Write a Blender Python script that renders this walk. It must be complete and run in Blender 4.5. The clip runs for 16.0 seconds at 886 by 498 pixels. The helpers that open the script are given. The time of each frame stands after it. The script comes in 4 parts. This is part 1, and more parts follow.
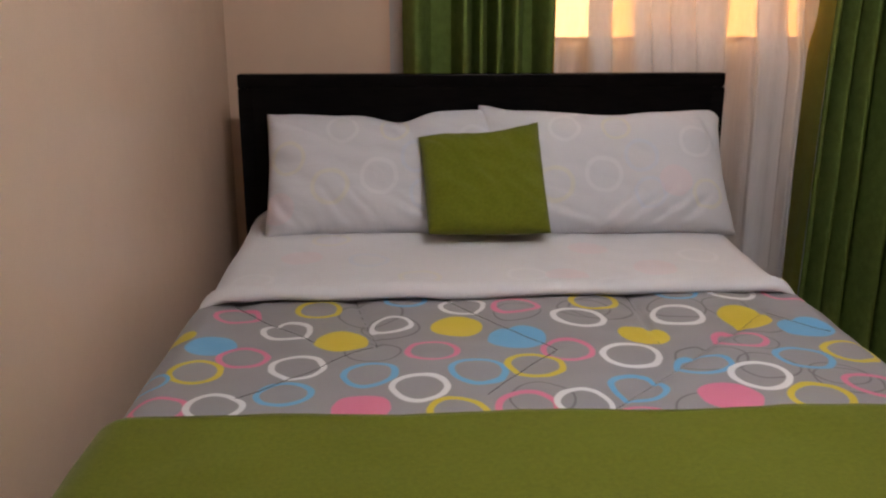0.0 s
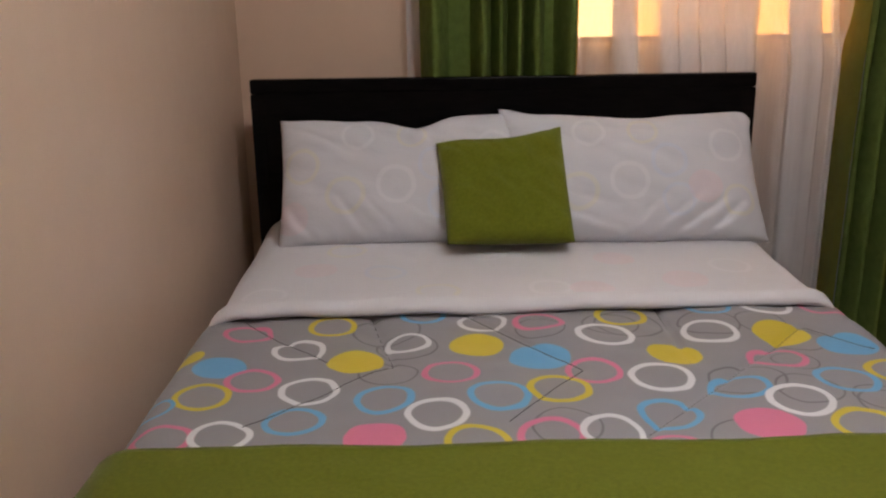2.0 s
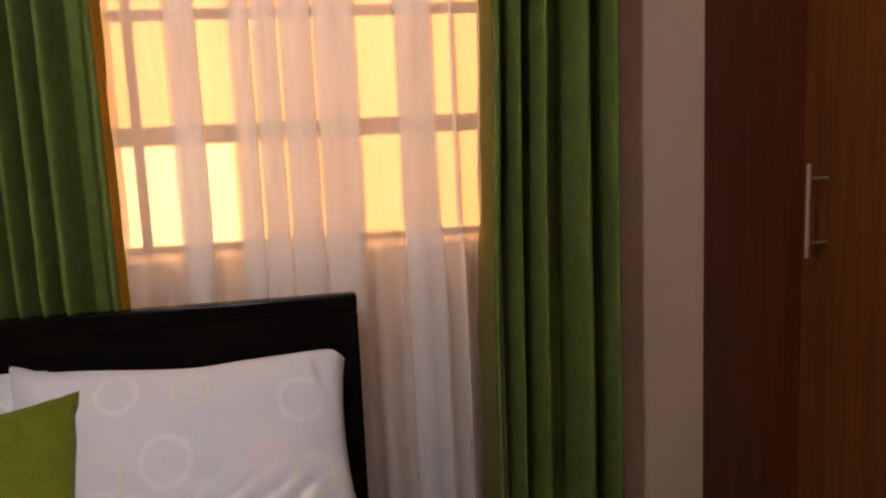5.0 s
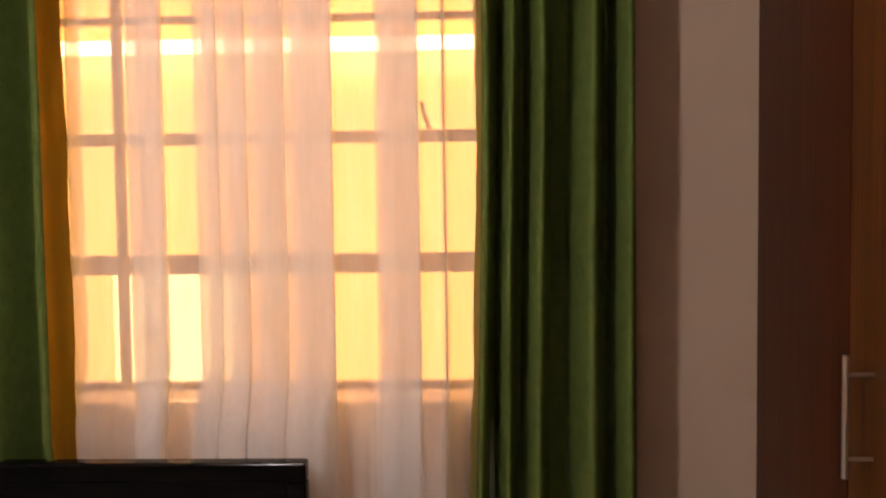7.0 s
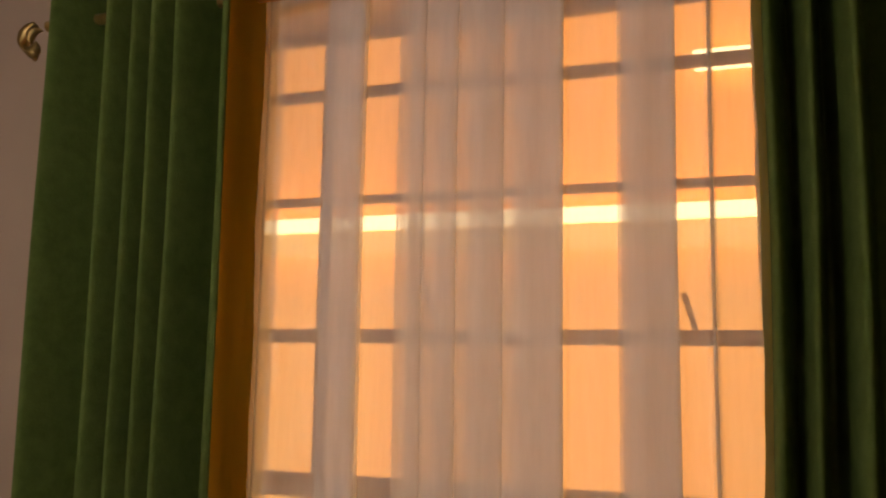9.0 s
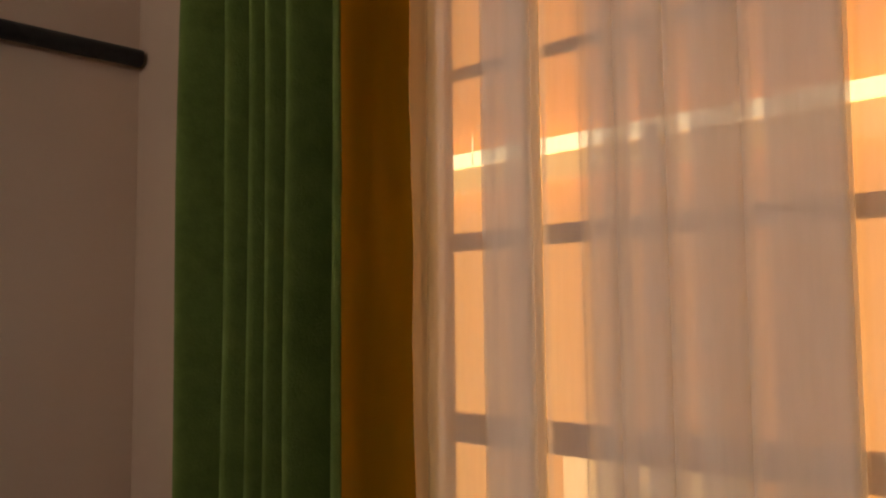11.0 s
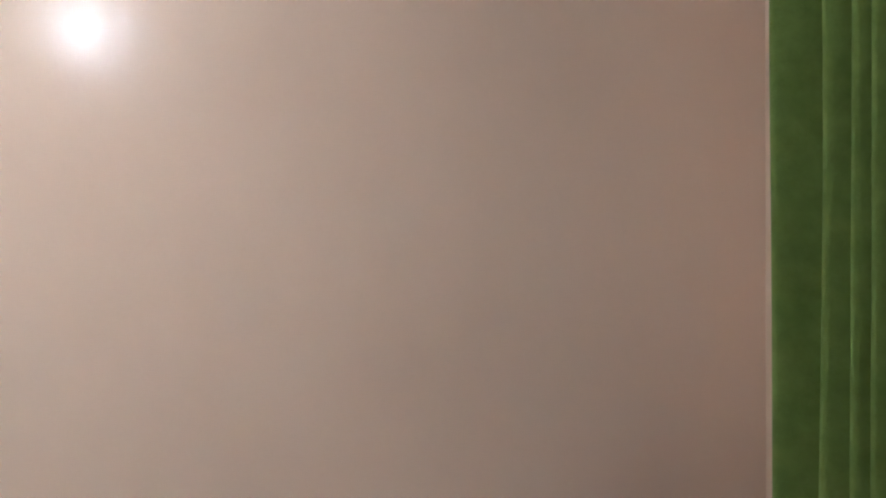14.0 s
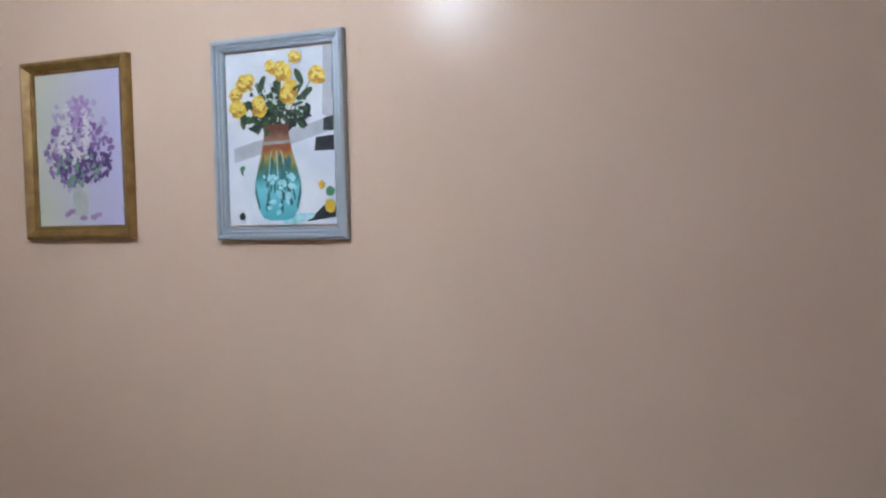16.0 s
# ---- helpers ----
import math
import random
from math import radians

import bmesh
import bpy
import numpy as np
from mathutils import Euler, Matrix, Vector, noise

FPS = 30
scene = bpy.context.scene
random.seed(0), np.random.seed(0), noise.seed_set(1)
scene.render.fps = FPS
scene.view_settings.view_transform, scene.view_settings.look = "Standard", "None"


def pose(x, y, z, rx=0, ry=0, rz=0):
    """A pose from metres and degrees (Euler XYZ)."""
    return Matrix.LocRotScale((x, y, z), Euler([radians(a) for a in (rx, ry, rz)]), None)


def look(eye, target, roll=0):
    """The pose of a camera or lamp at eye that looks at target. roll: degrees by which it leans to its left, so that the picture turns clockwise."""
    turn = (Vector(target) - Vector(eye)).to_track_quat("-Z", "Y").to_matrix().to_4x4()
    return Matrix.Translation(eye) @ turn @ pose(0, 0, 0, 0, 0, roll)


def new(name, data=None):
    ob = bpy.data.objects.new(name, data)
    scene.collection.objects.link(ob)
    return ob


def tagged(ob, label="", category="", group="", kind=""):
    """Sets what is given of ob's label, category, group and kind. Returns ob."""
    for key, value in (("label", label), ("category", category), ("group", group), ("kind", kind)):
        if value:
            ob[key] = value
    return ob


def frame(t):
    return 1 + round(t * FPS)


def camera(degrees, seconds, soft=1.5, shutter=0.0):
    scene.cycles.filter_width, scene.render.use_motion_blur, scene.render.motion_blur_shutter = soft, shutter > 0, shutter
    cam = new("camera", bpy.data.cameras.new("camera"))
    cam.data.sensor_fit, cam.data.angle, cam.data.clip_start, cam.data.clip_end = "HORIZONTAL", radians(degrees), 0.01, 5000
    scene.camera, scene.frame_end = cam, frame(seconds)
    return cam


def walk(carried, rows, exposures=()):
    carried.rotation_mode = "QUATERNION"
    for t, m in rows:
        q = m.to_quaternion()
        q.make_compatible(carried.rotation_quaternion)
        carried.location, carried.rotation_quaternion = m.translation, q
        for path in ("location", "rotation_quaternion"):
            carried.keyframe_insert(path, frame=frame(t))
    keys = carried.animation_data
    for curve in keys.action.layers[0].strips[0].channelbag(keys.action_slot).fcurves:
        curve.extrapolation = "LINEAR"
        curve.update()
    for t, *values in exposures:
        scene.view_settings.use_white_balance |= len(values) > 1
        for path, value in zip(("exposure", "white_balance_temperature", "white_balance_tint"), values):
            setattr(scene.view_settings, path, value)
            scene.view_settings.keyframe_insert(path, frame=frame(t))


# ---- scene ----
cam = camera(54.0, 16.0, soft=2.2)
PATH = [
    (0, (0.634, -3.135, 1.361), (0.710, -1.214, 0.809), 0.0),
    (0.5, (0.624, -3.131, 1.336), (0.719, -1.215, 0.771), 0.4),
    (1, (0.608, -3.125, 1.365), (0.663, -1.212, 0.785), 0.6),
    (1.5, (0.591, -3.099, 1.388), (0.568, -1.167, 0.873), -0.1),
    (2, (0.647, -3.033, 1.371), (0.671, -1.113, 0.814), -0.8),
    (2.5, (0.764, -2.894, 1.389), (0.793, -0.974, 0.831), -1.4),
    (3, (0.920, -2.755, 1.399), (1.067, -0.824, 0.898), -1.4),
    (3.5, (0.999, -2.593, 1.449), (1.378, -0.681, 1.002), -1.4),
    (4, (1.159, -2.516, 1.530), (1.657, -0.623, 1.120), -2.2),
    (4.5, (1.357, -2.473, 1.559), (1.780, -0.553, 1.191), -2.5),
    (7, (2.048, -2.140, 1.694), (1.987, -0.143, 1.591), -0.7),
    (7.5, (2.074, -2.011, 1.717), (1.883, -0.021, 1.665), -0.3),
    (8, (2.064, -1.879, 1.788), (1.785, 0.100, 1.853), 0.5),
    (8.5, (2.036, -1.784, 1.816), (1.600, 0.156, 2.033), 0.8),
    (10.8, (2.052, -1.041, 1.766), (0.706, 0.427, 1.950), -0.2),
    (11, (2.042, -1.004, 1.737), (0.650, 0.423, 1.895), -0.5),
    (11.3, (1.987, -0.903, 1.716), (0.496, 0.427, 1.803), -0.2),
    (11.6, (1.939, -0.813, 1.715), (0.369, 0.424, 1.773), -0.1),
    (12, (1.890, -0.719, 1.717), (0.212, 0.369, 1.739), -0.1),
    (12.5, (1.856, -0.678, 1.707), (0.040, 0.159, 1.712), 0.2),
    (13, (1.855, -0.675, 1.689), (-0.072, -0.139, 1.689), 0.2),
    (13.5, (1.886, -0.680, 1.673), (-0.099, -0.433, 1.688), -0.3),
    (14, (1.847, -0.726, 1.675), (-0.153, -0.688, 1.670), -0.2),
    (14.5, (1.844, -0.724, 1.677), (-0.144, -0.937, 1.622), -1.8),
    (15, (1.839, -0.718, 1.681), (-0.112, -1.149, 1.599), -1.6),
    (15.5, (1.819, -0.722, 1.680), (-0.088, -1.317, 1.574), -1.6),
    (16, (1.784, -0.735, 1.682), (-0.064, -1.495, 1.593), -1.4),
]
walk(cam, [(t, look(eye, target, roll)) for t, eye, target, roll in PATH],
     exposures=[(0, 0.14, 6800, 16), (3.5, 0.09, 6850, 17), (4.5, 0.14, 7000, 21), (7.0, 0.27, 7500, 22), (8.5, -0.67, 7600, 18), (10.8, -0.95, 7900, 17), (11.5, -0.72, 7900, 17),
                (12.0, -0.55, 7800, 16), (12.5, -0.30, 7600, 14), (13.0, 0.06, 7000, 11), (14.0, 0.50, 5800, 8), (15.0, 0.43, 5650, 6), (16, 0.20, 5550, 6)])

# ---- world and lights ----
world = bpy.data.worlds.new("evening_sky")
scene.world = world
world.use_nodes = True
sky = world.node_tree.nodes.new("ShaderNodeTexSky")
sky.sky_type, sky.sun_disc = "NISHITA", False
sky.sun_elevation, sky.sun_rotation = radians(6), radians(20)
world.node_tree.links.new(sky.outputs[0], world.node_tree.nodes["Background"].inputs[0])
world.node_tree.nodes["Background"].inputs[1].default_value = 0.12

LAMP = (1.18, -1.89, 2.43)
bulb_light = bpy.data.lights.new("bulb_light", "POINT")
bulb_light.energy, bulb_light.color, bulb_light.shadow_soft_size = 68.0, (0.93, 0.965, 1.0), 0.04
new("bulb_light", bulb_light).location = LAMP

# area lamp added outside above the window, in place of daylight from the sky
sky_fill = bpy.data.lights.new("sky_fill", "AREA")
sky_fill.shape, sky_fill.size, sky_fill.size_y = "RECTANGLE", 2.4, 0.8
sky_fill.energy, sky_fill.color = 72.0, (1.0, 0.66, 0.36)
new("sky_fill", sky_fill).matrix_basis = look((1.53, 0.75, 3.95), (1.53, 0.0, 1.25))


# ---- materials ----
def material(name, colour, rough=0.6, metal=0.0, spec=0.5):
    m = bpy.data.materials.new(name)
    m.use_nodes = True
    b = m.node_tree.nodes["Principled BSDF"]
    b.inputs["Base Color"].default_value = (*colour, 1)
    b.inputs["Roughness"].default_value, b.inputs["Metallic"].default_value = rough, metal
    b.inputs["Specular IOR Level"].default_value = spec
    return m


def node(m, kind, **inputs):
    n = m.node_tree.nodes.new("ShaderNode" + kind)
    for key, value in inputs.items():
        n.inputs[key.replace("_", " ")].default_value = value
    return n


def link(m, a, b):
    m.node_tree.links.new(a, b)


def bsdf(m):
    return m.node_tree.nodes["Principled BSDF"]


def coords(m, scale=(1, 1, 1), kind="Object"):
    mapping = node(m, "Mapping", Scale=scale)
    link(m, m.node_tree.nodes.new("ShaderNodeTexCoord").outputs[kind], mapping.inputs[0])
    return mapping.outputs[0]


def mix(m, fac, a, b):
    n = m.node_tree.nodes.new("ShaderNodeMix")
    n.data_type = "RGBA"
    for key, value in ((0, fac), (6, a), (7, b)):
        if isinstance(value, bpy.types.NodeSocket):
            link(m, value, n.inputs[key])
        else:
            n.inputs[key].default_value = value if key == 0 else (*value, 1)
    return n.outputs[2]


def ramp(m, fac, low, high):
    n = node(m, "MapRange", From_Min=low, From_Max=high)
    link(m, fac, n.inputs[0])
    return n.outputs[0]


def noise_of(m, vector, scale, detail=4.0, rough=0.55):
    n = node(m, "TexNoise", Scale=scale, Detail=detail, Roughness=rough)
    link(m, vector, n.inputs["Vector"])
    return n.outputs[0]


def varied(m, a, b, scale, vector=None, low=0.35, high=0.65):
    """Base colour that wanders between two tones."""
    vector = vector or coords(m)
    out = mix(m, ramp(m, noise_of(m, vector, scale), low, high), a, b)
    link(m, out, bsdf(m).inputs["Base Color"])
    return out


def bumped(m, height, strength, distance=0.002):
    n = node(m, "Bump", Strength=strength, Distance=distance)
    link(m, height, n.inputs["Height"])
    link(m, n.outputs[0], bsdf(m).inputs["Normal"])
    return n


def rough_varied(m, low, high, scale):
    n = node(m, "MapRange", To_Min=low, To_Max=high)
    link(m, noise_of(m, coords(m), scale), n.inputs[0])
    link(m, n.outputs[0], bsdf(m).inputs["Roughness"])


def add_height(m, a, b, amount):
    n = node(m, "Math")
    n.operation = "MULTIPLY_ADD"
    link(m, b, n.inputs[0])
    n.inputs[1].default_value = amount
    link(m, a, n.inputs[2])
    return n.outputs[0]


# peach satin wall paint with roller marks
WALL = material("wall_paint", (0.66, 0.49, 0.37), 0.36, spec=0.15)
varied(WALL, (0.64, 0.47, 0.355), (0.69, 0.515, 0.39), 1.3)
bumped(WALL, add_height(WALL, noise_of(WALL, coords(WALL), 5.0, 2), noise_of(WALL, coords(WALL, (90, 90, 60)), 1.0, 3), 0.10), 0.5, 0.006)
rough_varied(WALL, 0.205, 0.262, 3.0)
CEIL = material("ceiling_paint", (0.78, 0.77, 0.74), 0.8)
varied(CEIL, (0.76, 0.75, 0.72), (0.80, 0.79, 0.77), 2.0)

GREY_TILE = material("grey_floor_tile", (0.30, 0.29, 0.28), 0.22)
varied(GREY_TILE, (0.27, 0.26, 0.25), (0.34, 0.33, 0.315), 6.0)
BLACK_TILE = material("black_floor_tile", (0.012, 0.012, 0.013), 0.25)
varied(BLACK_TILE, (0.010, 0.010, 0.011), (0.02, 0.02, 0.021), 9.0)
GROUT = material("grout", (0.12, 0.115, 0.11), 0.9)
varied(GROUT, (0.10, 0.095, 0.09), (0.14, 0.135, 0.13), 20.0)
SKIRT = material("skirting_tile", (0.42, 0.42, 0.41), 0.25)
varied(SKIRT, (0.38, 0.38, 0.375), (0.46, 0.46, 0.45), 8.0)

LACQUER = material("black_lacquer", (0.006, 0.0055, 0.0055), 0.16, spec=0.07)
varied(LACQUER, (0.003, 0.0028, 0.0028), (0.006, 0.005, 0.005), 14.0, coords(LACQUER, (1, 1, 6)))
BLACK_METAL = material("black_metal", (0.012, 0.012, 0.014), 0.45, 0.3)
varied(BLACK_METAL, (0.009, 0.009, 0.011), (0.02, 0.02, 0.022), 30.0)


def wood(name, dark, light, rough):
    m = material(name, light, rough, spec=0.14)
    v = coords(m, (14, 14, 0.9))
    fine = noise_of(m, coords(m, (120, 120, 2.5)), 1.0, 3)
    a = mix(m, ramp(m, noise_of(m, v, 1.6, 5, 0.6), 0.32, 0.68), dark, light)
    b = mix(m, ramp(m, fine, 0.5, 0.8), a, tuple(c * 0.6 for c in dark))
    link(m, b, bsdf(m).inputs["Base Color"])
    bumped(m, fine, 0.12)
    return m


DARK_WOOD = wood("dark_red_wood_veneer", (0.060, 0.0125, 0.004), (0.098, 0.022, 0.006), 0.36)
BROWN_WOOD = wood("brown_wood_veneer", (0.088, 0.027, 0.007), (0.145, 0.049, 0.011), 0.32)
GILT = material("old_gilt", (0.55, 0.36, 0.12), 0.38, 0.9)
varied(GILT, (0.42, 0.26, 0.08), (0.62, 0.42, 0.16), 35.0)
STEEL = material("brushed_steel", (0.62, 0.61, 0.59), 0.32, 1.0)
varied(STEEL, (0.55, 0.54, 0.52), (0.66, 0.65, 0.63), 40.0, coords(STEEL, (1, 1, 0.1)))


def cloth(name, a, b, thread=900.0, weave=0.35, rough=0.9):
    m = material(name, a, rough, spec=0.2)
    link(m, mix(m, ramp(m, noise_of(m, coords(m), thread / 6, 3), 0.3, 0.7), a, b), bsdf(m).inputs["Base Color"])
    bumped(m, noise_of(m, coords(m), thread, 2), weave, 0.001)
    bsdf(m).inputs["Sheen Weight"].default_value = 0.12
    return m


GREEN_FELT = cloth("green_felt", (0.105, 0.125, 0.006), (0.135, 0.155, 0.010), 700)
MATTRESS_CLOTH = cloth("mattress_cloth", (0.55, 0.54, 0.52), (0.62, 0.61, 0.59))

# heavy green curtain, a little light comes through where the window is behind it
CURTAIN = cloth("green_curtain_cloth", (0.090, 0.139, 0.029), (0.146, 0.205, 0.049), 200, 0.9)


def backlit(m, colour, share):
    """Lets a share of the light behind the cloth glow through."""
    behind = node(m, "BsdfTranslucent", Color=(*colour, 1))
    both = node(m, "MixShader", Fac=share)
    link(m, bsdf(m).outputs[0], both.inputs[1])
    link(m, behind.outputs[0], both.inputs[2])
    link(m, both.outputs[0], m.node_tree.nodes["Material Output"].inputs[0])


bsdf(CURTAIN).inputs["Sheen Weight"].default_value = 0.0
backlit(CURTAIN, (0.45, 0.40, 0.03), 0.08)
# green edge whose see-through colour carries the orange of the window light
EDGE = cloth("orange_glow_edge_cloth", (0.085, 0.115, 0.018), (0.12, 0.15, 0.03), 260, 0.6)
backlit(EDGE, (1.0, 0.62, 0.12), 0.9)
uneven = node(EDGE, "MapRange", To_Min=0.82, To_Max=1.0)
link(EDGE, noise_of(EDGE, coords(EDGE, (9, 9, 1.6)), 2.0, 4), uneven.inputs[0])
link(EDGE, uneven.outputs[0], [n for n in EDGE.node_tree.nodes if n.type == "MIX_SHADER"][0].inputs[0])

# same warm window tint, weaker, for the right curtain's edge
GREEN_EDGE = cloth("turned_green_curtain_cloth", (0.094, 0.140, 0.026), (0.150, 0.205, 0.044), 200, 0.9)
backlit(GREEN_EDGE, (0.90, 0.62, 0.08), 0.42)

# sheer voile: part open weave, part thread that scatters light both ways
SHEER = material("white_voile", (0.90, 0.90, 0.93), 0.9, spec=0.1)
threads = node(SHEER, "BsdfTranslucent", Color=(0.95, 0.93, 0.92, 1))
front = node(SHEER, "MixShader", Fac=0.28)
link(SHEER, bsdf(SHEER).outputs[0], front.inputs[1])
link(SHEER, threads.outputs[0], front.inputs[2])
openings = node(SHEER, "BsdfTransparent", Color=(1, 1, 1, 1))
weave = node(SHEER, "MixShader")
fine_thread = node(SHEER, "MapRange", To_Min=0.43, To_Max=0.51)
link(SHEER, noise_of(SHEER, coords(SHEER, (26, 26, 3)), 3.0, 2), fine_thread.inputs[0])
link(SHEER, fine_thread.outputs[0], weave.inputs[0])
link(SHEER, openings.outputs[0], weave.inputs[1])
link(SHEER, front.outputs[0], weave.inputs[2])
link(SHEER, weave.outputs[0], SHEER.node_tree.nodes["Material Output"].inputs[0])

# printed cloths: rings and discs over a plain ground
INK = {"pink": (0.66, 0.19, 0.30), "yellow": (0.60, 0.47, 0.05), "blue": (0.14, 0.38, 0.62), "white": (0.70, 0.70, 0.72)}


class Print:
    """A cloth with rings and discs printed on it, laid out in the object's own x and y."""

    def __init__(self, m, ground, strength=1.0, wobble=0.013):
        self.m, self.strength = m, strength
        self.colour = ground
        base = coords(m, (1, 1, 0))
        n = node(m, "TexNoise", Scale=15.0, Detail=1.5)
        link(m, base, n.inputs["Vector"])
        shift = node(m, "VectorMath")
        shift.operation = "MULTIPLY_ADD"
        link(m, n.outputs["Color"], shift.inputs[0])
        shift.inputs[1].default_value = (wobble, wobble, 0)
        link(m, base, shift.inputs[2])
        flat = node(m, "VectorMath")
        flat.operation = "MULTIPLY"
        link(m, shift.outputs[0], flat.inputs[0])
        flat.inputs[1].default_value = (1, 1, 0)
        self.place, self.offset = flat.outputs[0], wobble / 2

    def ring(self, x, y, radius, ink, filled=False, width=0.22):
        m = self.m
        d = node(m, "VectorMath")
        d.operation = "DISTANCE"
        link(m, self.place, d.inputs[0])
        d.inputs[1].default_value = (x + self.offset, y + self.offset, 0)
        edge = node(m, "MapRange", From_Min=radius * 1.03, From_Max=radius * 0.98)
        link(m, d.outputs["Value"], edge.inputs[0])
        fac = edge.outputs[0]
        if not filled:
            hole = node(m, "MapRange", From_Min=radius * (0.97 - width), From_Max=radius * (1.02 - width))
            link(m, d.outputs["Value"], hole.inputs[0])
            both_ways = node(m, "Math")
            both_ways.operation = "MULTIPLY"
            link(m, fac, both_ways.inputs[0])
            link(m, hole.outputs[0], both_ways.inputs[1])
            fac = both_ways.outputs[0]
        if self.strength < 1:
            weaker = node(m, "Math")
            weaker.operation = "MULTIPLY"
            link(m, fac, weaker.inputs[0])
            weaker.inputs[1].default_value = self.strength
            fac = weaker.outputs[0]
        self.colour = mix(m, fac, self.colour, INK[ink] if isinstance(ink, str) else ink)

    def done(self):
        link(self.m, self.colour, bsdf(self.m).inputs["Base Color"])


QUILT = cloth("printed_quilt_cloth", (0.27, 0.265, 0.275), (0.30, 0.295, 0.305), 900)
quilt_print = Print(QUILT, (0.275, 0.268, 0.280))
print_ring = quilt_print.ring
# fine dark swirls under the rings
for n in range(16):
    quilt_print.ring(random.uniform(0.15, 1.7), random.uniform(-1.7, -1.1), random.uniform(0.05, 0.08), (0.16, 0.157, 0.165), width=0.06)
print_ring(0.22, -1.16, 0.057, "pink")
print_ring(0.41, -1.13, 0.057, "yellow")
print_ring(0.62, -1.07, 0.056, "blue")
print_ring(0.76, -1.12, 0.058, "white")
print_ring(0.89, -1.14, 0.060, "pink")
print_ring(1.09, -1.10, 0.062, "yellow")
print_ring(1.31, -1.06, 0.055, "blue")
print_ring(1.45, -1.05, 0.066, "white")
print_ring(1.59, -1.05, 0.058, "pink")
print_ring(0.35, -1.26, 0.060, "white")
print_ring(0.59, -1.23, 0.052, "white")
print_ring(0.74, -1.25, 0.060, "yellow", True)
print_ring(1.03, -1.22, 0.067, "white")
print_ring(1.27, -1.21, 0.064, "white")
print_ring(1.43, -1.21, 0.062, "yellow", True)
print_ring(0.48, -1.33, 0.060, "yellow", True)
print_ring(0.87, -1.33, 0.065, "blue", True)
print_ring(1.16, -1.32, 0.058, "yellow", True)
print_ring(1.55, -1.28, 0.063, "blue", True)
print_ring(0.12, -1.30, 0.033, "yellow", True)
print_ring(0.20, -1.36, 0.056, "blue", True)
print_ring(0.28, -1.42, 0.057, "pink")
print_ring(0.68, -1.40, 0.060, "pink")
print_ring(0.97, -1.41, 0.059, "pink")
print_ring(1.37, -1.35, 0.063, "pink")
print_ring(1.58, -1.43, 0.060, "yellow")
print_ring(0.20, -1.50, 0.057, "yellow")
print_ring(0.40, -1.47, 0.060, "white")
print_ring(0.55, -1.52, 0.059, "blue")
print_ring(0.77, -1.52, 0.062, "blue")
print_ring(0.89, -1.49, 0.063, "yellow")
print_ring(1.10, -1.44, 0.065, "white")
print_ring(1.24, -1.49, 0.059, "blue")
print_ring(1.46, -1.47, 0.064, "blue")
print_ring(0.12, -1.54, 0.039, "blue")
print_ring(0.39, -1.60, 0.059, "blue")
print_ring(0.65, -1.59, 0.060, "white")
print_ring(1.33, -1.56, 0.062, "white")
print_ring(1.08, -1.59, 0.059, "blue")
print_ring(1.54, -1.61, 0.059, "pink")
print_ring(0.17, -1.67, 0.056, "pink")
print_ring(0.27, -1.66, 0.057, "white")
print_ring(0.54, -1.67, 0.056, "pink", True)
print_ring(0.72, -1.69, 0.060, "yellow")
print_ring(0.85, -1.67, 0.061, "pink")
print_ring(0.96, -1.66, 0.059, "white")
print_ring(1.24, -1.65, 0.060, "pink", True)
print_ring(1.41, -1.66, 0.062, "yellow")
print_ring(1.05, -1.72, 0.052, "pink")
for n in range(14):
    quilt_print.ring(1.83 + 0.12 * (n % 2), -0.95 - 0.1 * n, 0.062, ("pink", "white", "blue", "yellow")[n * 7 % 4], n % 5 == 2)
quilt_print.done()

PILLOW = cloth("printed_pillow_cloth", (0.62, 0.62, 0.66), (0.68, 0.68, 0.71), 1100)
pillow_print = Print(PILLOW, (0.62, 0.625, 0.665), 0.32, 0.012)
PALE = {"w": (0.80, 0.80, 0.83), "y": (0.74, 0.70, 0.48), "p": (0.78, 0.56, 0.60), "b": (0.55, 0.64, 0.80)}
for x, y, r, ink in ((-0.30, 0.03, 0.055, "y"), (-0.02, -0.04, 0.06, "w"), (-0.13, 0.12, 0.05, "w"), (0.03, 0.12, 0.045, "y"), (-0.17, -0.07, 0.06, "y"),
                     (-0.33, -0.13, 0.05, "p"), (0.12, -0.10, 0.05, "b"), (0.28, 0.075, 0.055, "w"), (0.20, -0.06, 0.05, "p"), (0.10, 0.02, 0.055, "b"), (0.30, -0.10, 0.05, "y")):
    pillow_print.ring(x, y, r, PALE[ink], ink == "p", 0.22)
pillow_print.done()
creases = node(PILLOW, "TexNoise", Scale=1.0, Detail=3.0, Distortion=1.2)
link(PILLOW, coords(PILLOW, (7, 11, 3)), creases.inputs["Vector"])
bumped(PILLOW, add_height(PILLOW, creases.outputs[0], noise_of(PILLOW, coords(PILLOW), 900, 2), 0.03), 0.35, 0.014)

